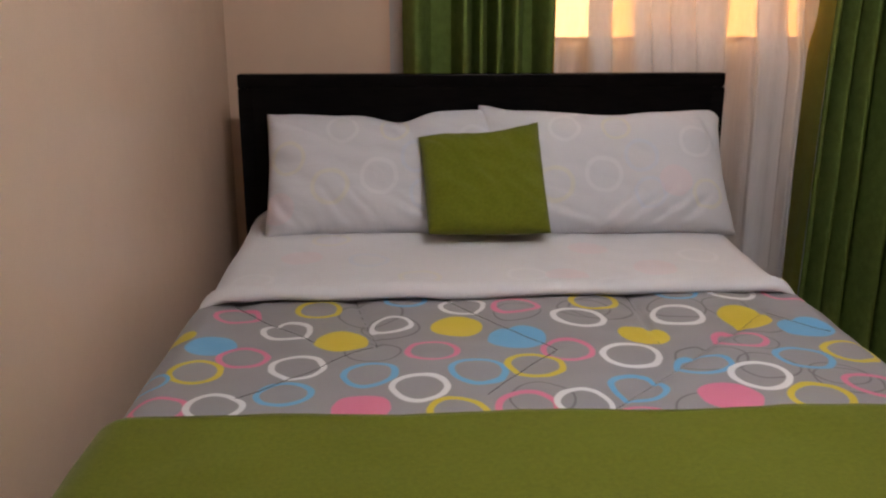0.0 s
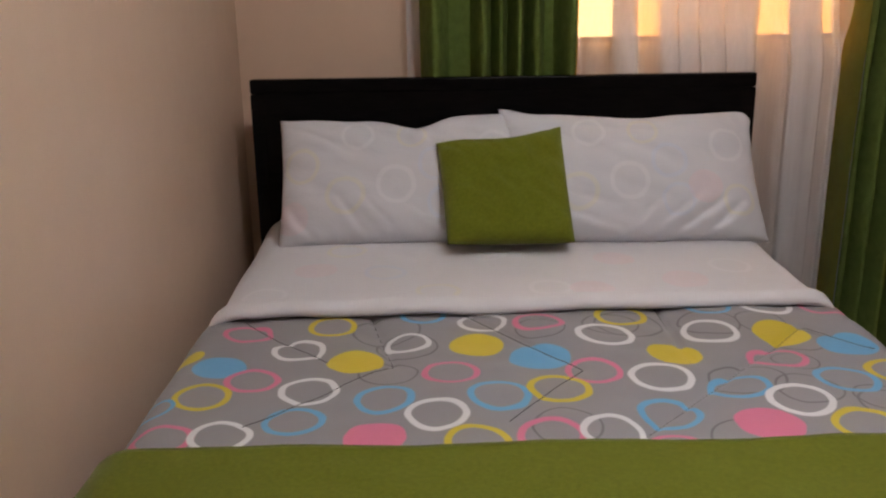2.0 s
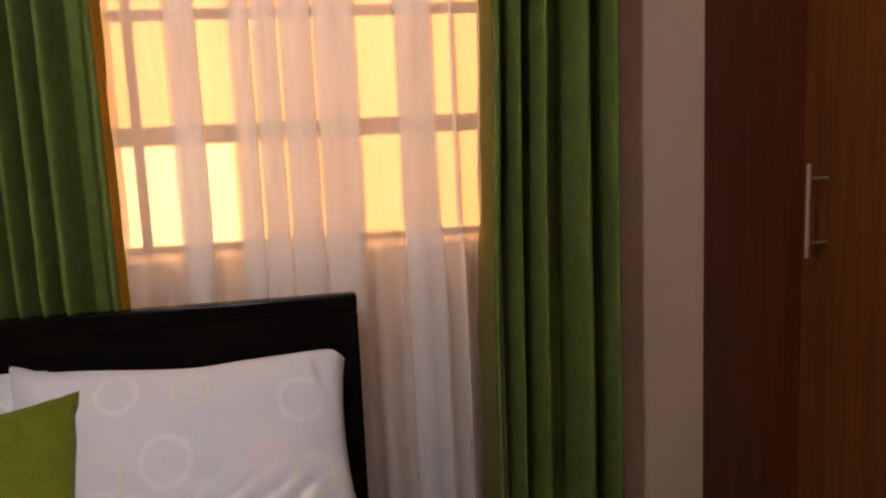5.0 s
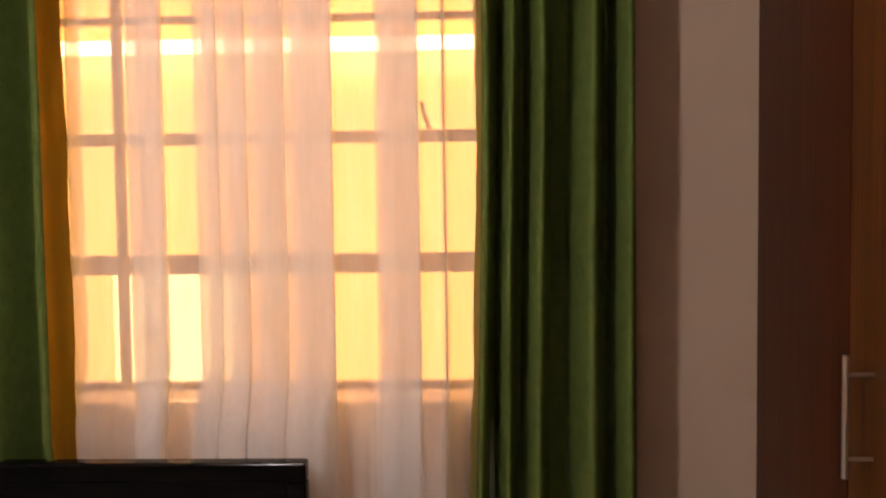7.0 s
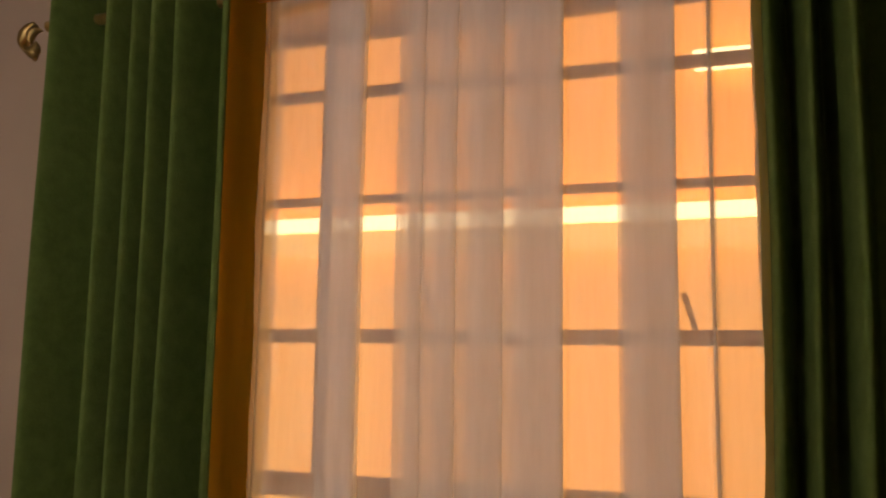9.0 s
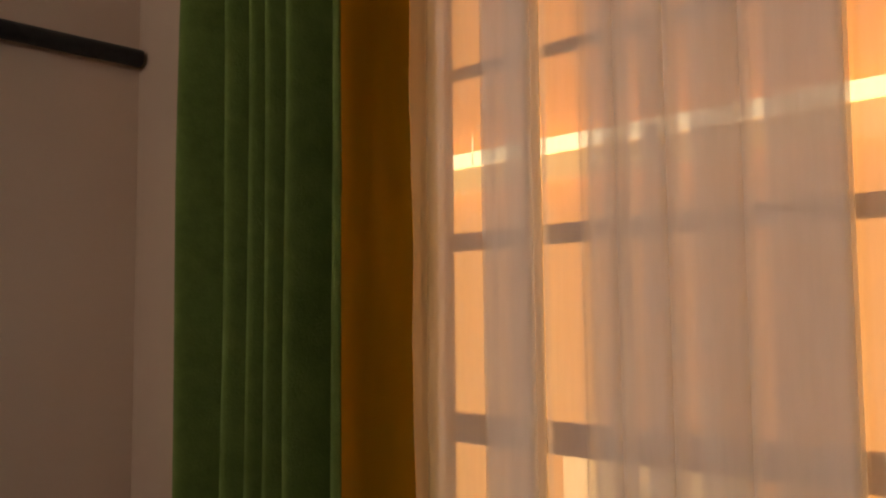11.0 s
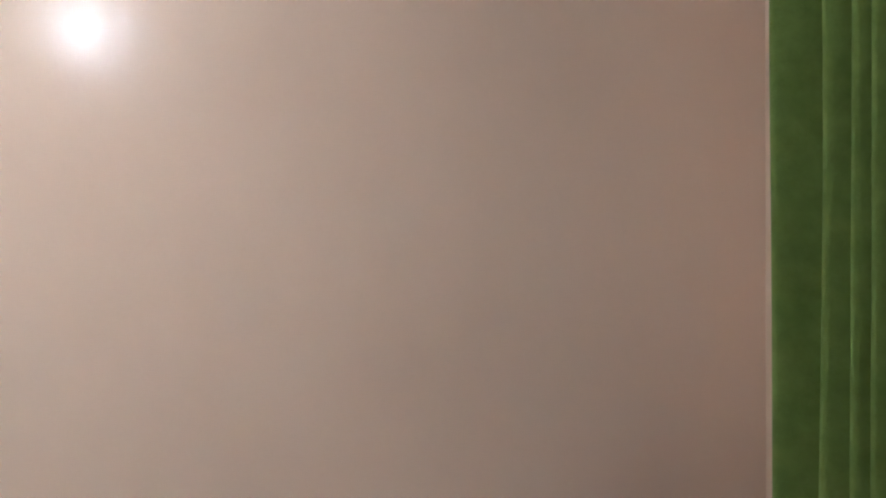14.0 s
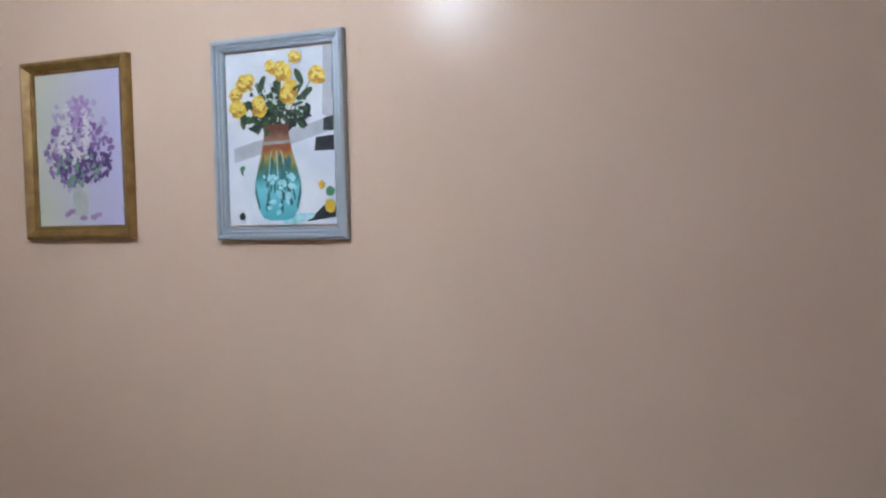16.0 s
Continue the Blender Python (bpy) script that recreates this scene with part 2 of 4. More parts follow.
SHEET = cloth("printed_sheet_cloth", (0.66, 0.66, 0.69), (0.72, 0.72, 0.745), 1100)
sheet_print = Print(SHEET, (0.67, 0.67, 0.70), 0.30, 0.012)
for x, y, ink in ((0.225, -0.965, "w"), (0.948, -0.935, "w"), (1.05, -0.95, "p"), (0.80, -0.66, "w"), (1.30, -0.90, "p"), (1.15, -0.72, "p"), (0.52, -0.80, "b"),
                  (1.45, -0.80, "w"), (0.40, -0.62, "y"), (0.66, -0.97, "y"), (0.33, -0.78, "p")):
    sheet_print.ring(x, y, 0.058, PALE[ink], ink == "p", 0.22)
sheet_print.done()
THREAD = cloth("grey_thread", (0.05, 0.05, 0.055), (0.08, 0.08, 0.085), 1500)
WINDOW_STEEL = material("brown_window_steel", (0.20, 0.11, 0.06), 0.5)
varied(WINDOW_STEEL, (0.17, 0.09, 0.05), (0.23, 0.13, 0.07), 20.0)
GLASS = material("window_glass", (1, 1, 1), 0.02)
bsdf(GLASS).inputs["Transmission Weight"].default_value = 1.0
bsdf(GLASS).inputs["IOR"].default_value = 1.1
PLASTIC = material("white_plastic", (0.75, 0.75, 0.73), 0.4)
varied(PLASTIC, (0.72, 0.72, 0.70), (0.78, 0.78, 0.76), 30.0)


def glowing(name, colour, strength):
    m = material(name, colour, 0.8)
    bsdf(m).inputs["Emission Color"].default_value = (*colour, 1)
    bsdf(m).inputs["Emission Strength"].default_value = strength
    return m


# the wall across the passage outside the window, its evening light put in as glow
OUTSIDE = glowing("sunset_glow_wall", (1.0, 0.50, 0.14), 1.28)
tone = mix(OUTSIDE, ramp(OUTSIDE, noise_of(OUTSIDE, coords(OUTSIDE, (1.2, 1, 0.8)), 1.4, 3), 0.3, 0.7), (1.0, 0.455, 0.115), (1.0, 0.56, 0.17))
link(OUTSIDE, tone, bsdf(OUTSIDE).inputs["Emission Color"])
# a weaker glow makes the upper part of this wall darker
UPPER = glowing("dim_glow_upper_wall", (1.0, 0.46, 0.12), 0.85)
# emissive strips stand in for the bright bands beyond the window
BRIGHT = glowing("bright_band_glow", (1.0, 0.86, 0.52), 4.0)
# the light on the ledge is emitted by the ledge itself
LEDGE_GLOW = glowing("glowing_ledge", (1.0, 0.64, 0.22), 1.4)
# glow of a board added for the bright patch low in the window
PANEL_GLOW = glowing("bright_patch_glow", (1.0, 0.74, 0.34), 1.9)
TUBE = glowing("lamp_tube", (0.93, 0.97, 1.0), 40.0)


# ---- building helpers ----
def part(name, bm, mat, parent=None, label="", smooth=False):
    bmesh.ops.recalc_face_normals(bm, faces=bm.faces)
    me = bpy.data.meshes.new(name)
    bm.to_mesh(me)
    bm.free()
    me.materials.append(mat)
    if smooth:
        for p in me.polygons:
            p.use_smooth = True
    ob = new(name, me)
    ob.parent = parent
    if label:
        ob["label"] = label
    return ob


def empty(name, label, category, place=(0, 0, 0), group="", kind=""):
    ob = new(name)
    ob.empty_display_size = 0.1
    ob.location = place
    return tagged(ob, label, category, group, kind)


def box(x0, y0, z0, x1, y1, z1, bevel=0.0, segments=2, bm=None):
    bm = bm or bmesh.new()
    made = bmesh.ops.create_cube(bm, size=1)["verts"]
    for v in made:
        v.co = Vector((x0 + (v.co.x + 0.5) * (x1 - x0), y0 + (v.co.y + 0.5) * (y1 - y0), z0 + (v.co.z + 0.5) * (z1 - z0)))
    if bevel:
        edges = list({e for v in made for e in v.link_edges})
        bmesh.ops.bevel(bm, geom=edges, offset=bevel, segments=segments, affect="EDGES", profile=0.6)
    return bm


def tube(a, b, radius, sides=14, bm=None):
    bm = bm or bmesh.new()
    a, b = Vector(a), Vector(b)
    made = bmesh.ops.create_cone(bm, cap_ends=True, segments=sides, radius1=radius, radius2=radius, depth=(b - a).length)["verts"]
    turn = Matrix.Translation((a + b) / 2) @ (b - a).to_track_quat("Z", "Y").to_matrix().to_4x4()
    bmesh.ops.transform(bm, matrix=turn, verts=made)
    return bm


def grid(columns, rows, place):
    """A sheet of columns x rows corners, each put by place(u, v), u and v from 0 to 1."""
    bm = bmesh.new()
    corners = [[bm.verts.new(place(i / (columns - 1), j / (rows - 1))) for i in range(columns)] for j in range(rows)]
    for j in range(rows - 1):
        for i in range(columns - 1):
            bm.faces.new((corners[j][i], corners[j][i + 1], corners[j + 1][i + 1], corners[j + 1][i]))
    return bm


def wander(x, y, z, scale):
    return noise.noise(Vector((x, y, z)) * scale)


def thicken(ob, thickness, offset=0.0):
    mod = ob.modifiers.new("thickness", "SOLIDIFY")
    mod.thickness, mod.offset = thickness, offset


# ---- the room ----
LEFT, RIGHT, BACK, FRONT, TOP = 0.0, 3.34, 0.0, -3.95, 2.75
W0, W1, SILL, HEAD = 0.950, 2.14, 1.205, 2.60  # window opening
TH, TN = 0.20, 0.13
tagged(part("wall_west", box(-TH, FRONT - TH, 0, LEFT, BACK + TH, TOP), WALL), "peach satin painted bedroom wall beside the bed", "wall", kind="structure")
tagged(part("wall_east", box(RIGHT, FRONT - TH, 0, RIGHT + TH, BACK + TH, TOP), WALL), "peach painted bedroom wall behind the wardrobe", "wall", kind="structure")
tagged(part("wall_south", box(LEFT, FRONT - TH, 0, RIGHT, FRONT, TOP), WALL), "plain peach painted bedroom wall", "wall", kind="structure")
bm = box(LEFT, BACK, 0, W0, TN, TOP)
box(W1, BACK, 0, RIGHT, TN, TOP, bm=bm)
box(W0, BACK, 0, W1, TN, SILL, bm=bm)
box(W0, BACK, HEAD, W1, TN, TOP, bm=bm)
tagged(part("wall_north", bm, WALL), "peach painted wall with the curtained window", "wall", kind="structure")
tagged(part("ceiling", box(-TH, FRONT - TH, TOP, RIGHT + TH, BACK + TH, TOP + 0.12), CEIL), "plain off-white ceiling", "ceiling", kind="structure")
floor = tagged(part("floor", box(-TH, FRONT - TH, -0.12, RIGHT + TH, BACK + TH, -0.006), GROUT), "grey tiled floor with a black tile border", "floor", kind="structure")

# skirting tiles
skirt = tagged(part("baseboard", box(2.80, -0.5, 0, 2.81, -0.49, 0.01), SKIRT), "low grey tile skirting along the walls", "skirting", kind="structure")
part("tile", box(0.012, -0.012, 0, 2.78, 0, 0.10, 0.003), SKIRT, skirt)
part("tile", box(0, FRONT, 0, 0.012, 0, 0.10, 0.003), SKIRT, skirt)
part("tile", box(0.012, FRONT, 0, RIGHT, FRONT + 0.012, 0.10, 0.003), SKIRT, skirt)
part("tile", box(RIGHT - 0.012, FRONT + 0.012, 0, RIGHT, -1.3, 0.10, 0.003), SKIRT, skirt)

# ---- window and what lies outside ----
window = empty("window_1", "brown steel casement window with flat security bars", "window", ((W0 + W1) / 2, 0.16, SILL), kind="structure")
window.location = (0, 0, 0)
part("window_frame", box(W0, 0.06, SILL, W0 + 0.048, 0.096, HEAD, 0.003), WINDOW_STEEL, window)
part("window_frame", box(W1 - 0.03, 0.13, SILL, W1, 0.165, HEAD, 0.003), WINDOW_STEEL, window)
part("window_frame", box(W0 - 0.03, 0.132, SILL, W1 - 0.03, 0.165, SILL + 0.022, 0.003), WINDOW_STEEL, window)
part("window_frame", box(W0 - 0.03, 0.132, HEAD - 0.03, W1 - 0.03, 0.165, HEAD, 0.003), WINDOW_STEEL, window)
for z0, z1 in ((2.425, 2.45), (2.174, 2.193), (1.857, 1.889), (1.516, 1.568)):
    part("bar", box(W0 - 0.06, 0.135, z0, W1 + 0.06, 0.155, z1, 0.003), WINDOW_STEEL, window)
for x in (1.118,):
    part("bar", box(x - 0.014, 0.157, SILL + 0.022, x + 0.014, 0.172, HEAD - 0.03, 0.003), WINDOW_STEEL, window)
pane = part("pane", box(W0 + 0.02, 0.174, SILL - 0.02, W1 - 0.02, 0.177, HEAD + 0.02), GLASS, window)
pane.visible_shadow = False
for x, z in ((1.37, 2.02), (1.925, 1.96)):
    part("window_stay", tube((x, 0.13, z), (x + 0.03, 0.13, z - 0.10), 0.006), WINDOW_STEEL, window, "thin brown window stay")

tagged(part("backdrop", box(-3.5, 1.75, -0.1, 6.5, 1.85, 2.36), OUTSIDE), "wall outside the window, its warm evening light put in as glow", "backdrop", kind="structure")
tagged(part("backdrop", box(-3.5, 1.75, 2.36, 6.5, 1.85, 5.0), UPPER), "upper outside wall with a dimmer glow", "backdrop", kind="structure")
tagged(part("ground", box(-3.5, TN, -0.14, 6.5, 1.85, -0.1), GROUT), "narrow paved passage outside", "ground", kind="structure")
tagged(part("glow_strip", box(-2.6, 1.60, 2.356, 5.6, 1.65, 2.415, 0.008), BRIGHT), "long glowing strip above an outside ledge", "lamp")
tagged(part("glow_strip", box(1.88, 1.60, 2.95, 5.6, 1.75, 2.99, 0.008), BRIGHT), "glowing strip high on the outside wall", "lamp")
tagged(part("wall_ledge", box(-2.6, 1.61, 2.264, 5.6, 1.745, 2.355, 0.006), LEDGE_GLOW), "plaster ledge on the outside wall, its light put in as glow", "ledge")
tagged(part("patch_board", box(0.98, 0.42, -0.1, 1.36, 0.45, 1.50, 0.006), PANEL_GLOW), "glowing board added outside for a bright patch below the window", "board")


# ---- curtains ----
def curtain(name, x0, x1, ridges, back, depth, hem, hem_cloth, flare, behind_bed, label, sway):
    """A floor-length curtain from x0 to x1 in rounded pleats; hem: plan of its thin turned-back edge; flare: how far its inner side spreads per metre of drop."""
    inner = hem[0][0]

    def settle(x, y, z):
        squeeze = 0.65 + 0.35 * min(1, max(0, (z - 1.07) / 0.08)) if behind_bed else 1.0
        y = back + (y - back) * squeeze
        near = 1 - min(1, abs(x - inner) / (x1 - x0))
        x += flare * max(0, 2.05 - z) * near
        y += 0.007 * wander(x * 6, z * 0.8, sway, 1.0) + 0.003 * wander(x * 24, z * 2.0, sway, 1.0)
        return x + 0.008 * wander(x * 3, z * 0.9, sway + 5, 1.0), y, z

    def cloth_place(u, v):
        x, z = x0 + (x1 - x0) * u, 0.035 + 2.585 * v
        out = 0.0
        for k, (at, wide, high) in enumerate(ridges):
            at += 0.006 * wander(k * 3.1, z * 0.9, sway + 2, 1.0)
            near = 1 - abs(x - at) / wide
            if near > 0:
                out = max(out, high * (1 + 0.05 * wander(k * 1.7, z * 1.3, sway, 1.0)) * math.sin(near * math.pi / 2) ** 1.5)
        return settle(x, back - depth * out, z)

    def hem_place(u, v):
        z = 0.035 + 2.585 * v
        (ax, ay), (bx, by), (cx, cy) = hem
        x = (1 - u) ** 2 * ax + 2 * u * (1 - u) * bx + u * u * cx
        y = (1 - u) ** 2 * ay + 2 * u * (1 - u) * by + u * u * cy
        ripple = u * (0.010 * wander(u * 2, z * 2.6, sway + 11, 1.0) + 0.004 * wander(u * 5, z * 9, sway + 3, 1.0))
        return settle(x + ripple, y, z)

    thing = empty(name, label, "curtain", group="green curtains")
    thicken(part("cloth", grid(int((x1 - x0) / 0.0028), 60, cloth_place), CURTAIN, thing, smooth=True), 0.003)
    part("edge", grid(26, 60, hem_place), hem_cloth, thing, "turned-back edge of the curtain with window glow tinted into its cloth", smooth=True)
    return thing


LEFT_RIDGES = ((0.664, 0.047, 0.97), (0.815, 0.037, 1.0), (0.872, 0.028, 0.93), (0.928, 0.030, 0.96), (0.990, 0.037, 1.0), (1.102, 0.046, 1.0))
RIGHT_RIDGES = ((2.088, 0.033, 0.88), (2.147, 0.025, 0.93), (2.213, 0.034, 1.0), (2.328, 0.044, 1.0), (2.410, 0.033, 0.95))
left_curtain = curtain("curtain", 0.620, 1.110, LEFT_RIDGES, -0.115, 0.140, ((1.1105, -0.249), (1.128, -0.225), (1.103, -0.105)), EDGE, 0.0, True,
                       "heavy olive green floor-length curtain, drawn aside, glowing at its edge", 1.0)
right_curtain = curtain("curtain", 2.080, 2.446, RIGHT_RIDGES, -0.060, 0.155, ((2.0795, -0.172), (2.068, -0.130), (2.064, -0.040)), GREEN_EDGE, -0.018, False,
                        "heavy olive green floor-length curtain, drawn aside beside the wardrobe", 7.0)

# gilt rod on which both curtains hang by eyelets, with a scrolled leaf at each end
ROD_Y, ROD_Z = -0.15, 2.560
rod = empty("curtain_rod", "gilt curtain rod with scrolled leaf ends above the window", "curtain rod")
part("rod", tube((0.56, ROD_Y, ROD_Z), (2.51, ROD_Y, ROD_Z), 0.012), GILT, rod, smooth=False)
for x in (0.585, 2.485):
    part("bracket", box(x - 0.010, ROD_Y + 0.012, ROD_Z - 0.010, x + 0.010, 0, ROD_Z + 0.010, 0.003), GILT, rod)
    part("bracket_plate", box(x - 0.022, -0.008, ROD_Z - 0.045, x + 0.022, 0, ROD_Z + 0.045, 0.003), GILT, rod)


def scroll(x, way):
    """A gilt leaf that curls outwards and down from the rod's end."""
    bm = bmesh.new()
    for turn, size in ((0.0, 1.0), (0.9, 0.72), (-0.8, 0.62)):
        rings = []
        for k in range(15):
            a = turn + 0.26 * k
            r = size * (0.052 - 0.0028 * k)
            thick = size * (0.011 * math.sin(math.pi * (k + 1.5) / 17) + 0.002)
            c = Vector((x + way * (0.035 + r * math.sin(a) * 0.9), ROD_Y, ROD_Z - 0.012 + r * math.cos(a) - 0.03 * size))
            rings.append([bm.verts.new(c + Vector((way * thick * math.cos(b), 1.3 * thick * math.sin(b), thick * math.cos(b + 0.8)))) for b in (0, 1.05, 2.1, 3.14, 4.2, 5.24)])
        for p, q in zip(rings, rings[1:]):
            for k in range(6):
                bm.faces.new((p[k], p[(k + 1) % 6], q[(k + 1) % 6], q[k]))
        bm.faces.new(rings[0])
        bm.faces.new(rings[-1])
    part("finial", bm, GILT, rod, smooth=True)


scroll(0.56, -1)
scroll(2.51, 1)


def eyelet(x, thing):
    bm = bmesh.new()
    rings = []
    for k in range(20):
        a = 2 * math.pi * k / 20
        c, out = Vector((x, ROD_Y, ROD_Z)), Vector((0, math.cos(a), math.sin(a)))
        rings.append([bm.verts.new(c + out * (0.022 + 0.004 * math.cos(b)) + Vector((0.004 * math.sin(b), 0, 0))) for b in (0, 1.57, 3.14, 4.71)])
    for k in range(20):
        p, q = rings[k], rings[(k + 1) % 20]
        for i in range(4):
            bm.faces.new((p[i], p[(i + 1) % 4], q[(i + 1) % 4], q[i]))
    part("eyelet", bm, STEEL, thing, "grey metal eyelet", smooth=True)


for ridges, thing in ((LEFT_RIDGES, left_curtain), (RIGHT_RIDGES, right_curtain)):
    for a, b in zip(ridges, ridges[1:]):
        eyelet((a[0] + a[1] + b[0] - b[1]) / 2, thing)


def pleated(start, pleats, end, y):
    """Plan of a voile panel from side to side: open stretches, and pleats where it doubles back on itself."""
    out = list(start)
    for a, b in pleats:
        out.append((a - 0.001, y))
        for layer in range(5):
            depth = y - 0.030 + 0.013 * layer
            ends = (a + 0.003 * layer, b - 0.002 * layer)
            ends = ends if layer % 2 == 0 else ends[::-1]
            out += [(ends[0], depth), (ends[0] * 0.5 + ends[1] * 0.5, depth - 0.006), (ends[1], depth + 0.002)]
        out.append((b + 0.001, y))
    return out + list(end)


LEFT_VOILE = pleated(((0.572, -0.06), (0.62, -0.05), (1.0, -0.045), (1.110, -0.047), (1.076, -0.055), (1.112, -0.063)), ((1.246, 1.328),), ((1.36, -0.095), (1.419, -0.119)), -0.078)
RIGHT_VOILE = pleated(((1.400, -0.060),), ((1.406, 1.461), (1.463, 1.528), (1.531, 1.618), (1.620, 1.733), (1.833, 1.935), (1.985, 1.995)), ((2.06, -0.07), (2.12, -0.05)), -0.074)

# stretches where the single cloth falls back against the wall below the sill
SLACK = ((1.205, 0.046), (1.362, 0.030), (1.765, 0.040), (2.035, 0.036))


def sheer_sheet(plan):
    fine = []
    for (x0, y0), (x1, y1) in zip(plan, plan[1:]):
        steps = max(2, int(math.hypot(x1 - x0, y1 - y0) / 0.008))
        fine += [(x0 + (x1 - x0) * k / steps, y0 + (y1 - y0) * k / steps) for k in range(steps)]
    fine.append(plan[-1])

    def place(u, v):
        x, y = fine[round(u * (len(fine) - 1))]
        z = 0.04 + 2.58 * v
        low = min(1, max(0, (1.34 - z) / 0.22))
        low = low * low * (3 - 2 * low)
        if 1.08 < x < 2.10:
            back = max(math.exp(-((x - at) / wide) ** 4) for at, wide in SLACK)
            y += low * (0.055 * back - 0.065 * (1 - back))
        return x + 0.008 * wander(x * 2, z * 0.8, 3.0, 1.0), y + 0.008 * wander(x * 7, z * 0.7, 9.0, 1.0) + 0.003 * math.sin(x * 90), z
    return grid(len(fine), 64, place)


for plan, label in ((LEFT_VOILE, "white voile curtain panel hanging behind the green curtain"), (RIGHT_VOILE, "densely pleated white voile curtain panel across the window")):
    sheer = empty("sheer_curtain", label, "curtain", group="voile curtain panels")
    part("cloth", sheer_sheet(plan), SHEER, sheer, smooth=True)

# ---- bed ----
bed = empty("bed", "double bed with a black lacquered headboard against the wall", "bed")
HB0, HB1, HBY, HBZ = 0.081, 1.682, -0.264, 1.129
headboard = part("headboard", box(HB0 + 0.04, HBY + 0.003, 0.04, HB1 - 0.04, HBY + 0.036, HBZ - 0.04, 0.002, 1), LACQUER, bed)
for x in (HB0, HB1 - 0.045):
    part("stile", box(x, HBY, 0.04, x + 0.045, HBY + 0.042, HBZ - 0.046, 0.006, 3), LACQUER, headboard)
part("top_rail", box(HB0, HBY, HBZ - 0.045, HB1, HBY + 0.042, HBZ, 0.009, 4), LACQUER, headboard, smooth=False)
for x in (HB0 + 0.02, HB1 - 0.09):
    part("leg", box(x, HBY + 0.004, 0.0, x + 0.07, HBY + 0.038, 0.039, 0.003), LACQUER, bed)
for x in (0.105, 1.645):
    part("side_rail", box(x, -2.18, 0.20, x + 0.03, HBY - 0.008, 0.36, 0.005), LACQUER, bed)
part("foot_rail", box(0.10, -2.22, 0.14, 1.68, -2.182, 0.42, 0.006), LACQUER, bed)
for x in (0.10, 1.61):
    part("leg", box(x, -2.215, 0.0, x + 0.07, -2.15, 0.139, 0.006), LACQUER, bed)
for n in range(9):
    part("slat", box(0.136, -0.45 - n * 0.2, 0.335, 1.644, -0.37 - n * 0.2, 0.355, 0.003), BROWN_WOOD, bed)
tagged(part("mattress", box(0.15, -2.17, 0.357, 1.60, -0.275, 0.580, 0.05, 4), MATTRESS_CLOTH, smooth=True), "thick double mattress on the bed frame", "mattress")


def over_bed(s, lift, left_drop, right_drop, wide=0.0):
    """A point of a cloth laid across the bed, s from 0 to 1: up the left side, over the top and down the right side."""
    x0, x1, top, r = 0.15 - wide - lift, 1.600 + wide + lift, 0.592 + lift, 0.09
    arc = r * math.pi / 2
    lengths = (left_drop, arc, x1 - x0 - 2 * r, arc, right_drop)
    d = s * sum(lengths)
    if d < lengths[0]:
        return x0, top - r - (left_drop - d)
    d -= lengths[0]
    if d < arc:
        a = d / r
        return x0 + r - r * math.cos(a), top - r + r * math.sin(a)
    d -= arc
    if d < lengths[2]:
        return x0 + r + d, top
    d -= lengths[2]
    if d < arc:
        a = d / r
        return x1 - r + r * math.sin(a), top - r + r * math.cos(a)
    d -= arc
    return x1 + 0.10 * d, top - r - d


# stitched seams that pull the quilt in
SEAMS = (((1.50, -1.16), (0.98, -1.70), 0.0128), ((1.19, -0.98), (1.185, -1.36), 0.0120), ((0.49, -1.02), (0.56, -1.34), 0.0128), ((0.72, -1.06), (0.95, -1.40), 0.006),
         ((0.56, -1.34), (0.30, -1.62), 0.004), ((0.95, -1.40), (0.78, -1.62), 0.003), ((1.50, -1.16), (1.60, -1.30), 0.0090), ((0.20, -1.08), (0.42, -1.32), 0.0075))


def quilt_swell(x, y):
    """How far the stuffing lifts the quilt at a place on the bed."""
    puff = 0.020 + 0.010 * wander(x, y, 2.0, 3.2) + 0.008 * wander(x, y, 0.6, 5.0) + 0.004 * wander(x, y, 0.6, 13.0)
    for (ax, ay), (bx, by), deep in SEAMS:
        along = max(0, min(1, ((x - ax) * (bx - ax) + (y - ay) * (by - ay)) / ((bx - ax) ** 2 + (by - ay) ** 2)))
        away = math.hypot(x - ax - along * (bx - ax), y - ay - along * (by - ay))
        puff -= deep * (0.7 * math.exp(-(away / 0.008) ** 2) + math.exp(-(away / 0.045) ** 2)) * (0.45 + 0.55 * math.sin(math.pi * (0.1 + 0.8 * along)))
    return puff


def quilt_place(u, v):
    x, z = over_bed(u, 0.045, 0.18, 0.38, 0.03)
    y = -1.0 - 1.20 * v
    swell = quilt_swell(x, y)
    side = min(1, max(0, (x - 1.61) / 0.06))
    return x + side * swell, y, z + (1 - side) * swell - 0.020


quilt = tagged(part("quilt", grid(280, 210, quilt_place), QUILT, smooth=True), "grey quilt printed with pink, yellow, blue and white rings", "quilt")
for (ax, ay), (bx, by), deep in SEAMS:
    bm, rings = bmesh.new(), []
    for n in range(25):
        x, y = ax + (bx - ax) * n / 24, ay + (by - ay) * n / 24
        z = 0.592 + 0.045 + quilt_swell(x, y) - 0.020
        across = Vector((by - ay, ax - bx, 0)).normalized() * 0.0016
        rings.append([bm.verts.new(Vector((x, y, z)) + across * c + Vector((0, 0, h))) for c, h in ((-1, -0.001), (-0.5, 0.0012), (0.5, 0.0012), (1, -0.001))])
    for p, q in zip(rings, rings[1:]):
        for n in range(3):
            bm.faces.new((p[n], p[n + 1], q[n + 1], q[n]))
    part("stitching", bm, THREAD, quilt, "dark grey line of stitching", smooth=True)
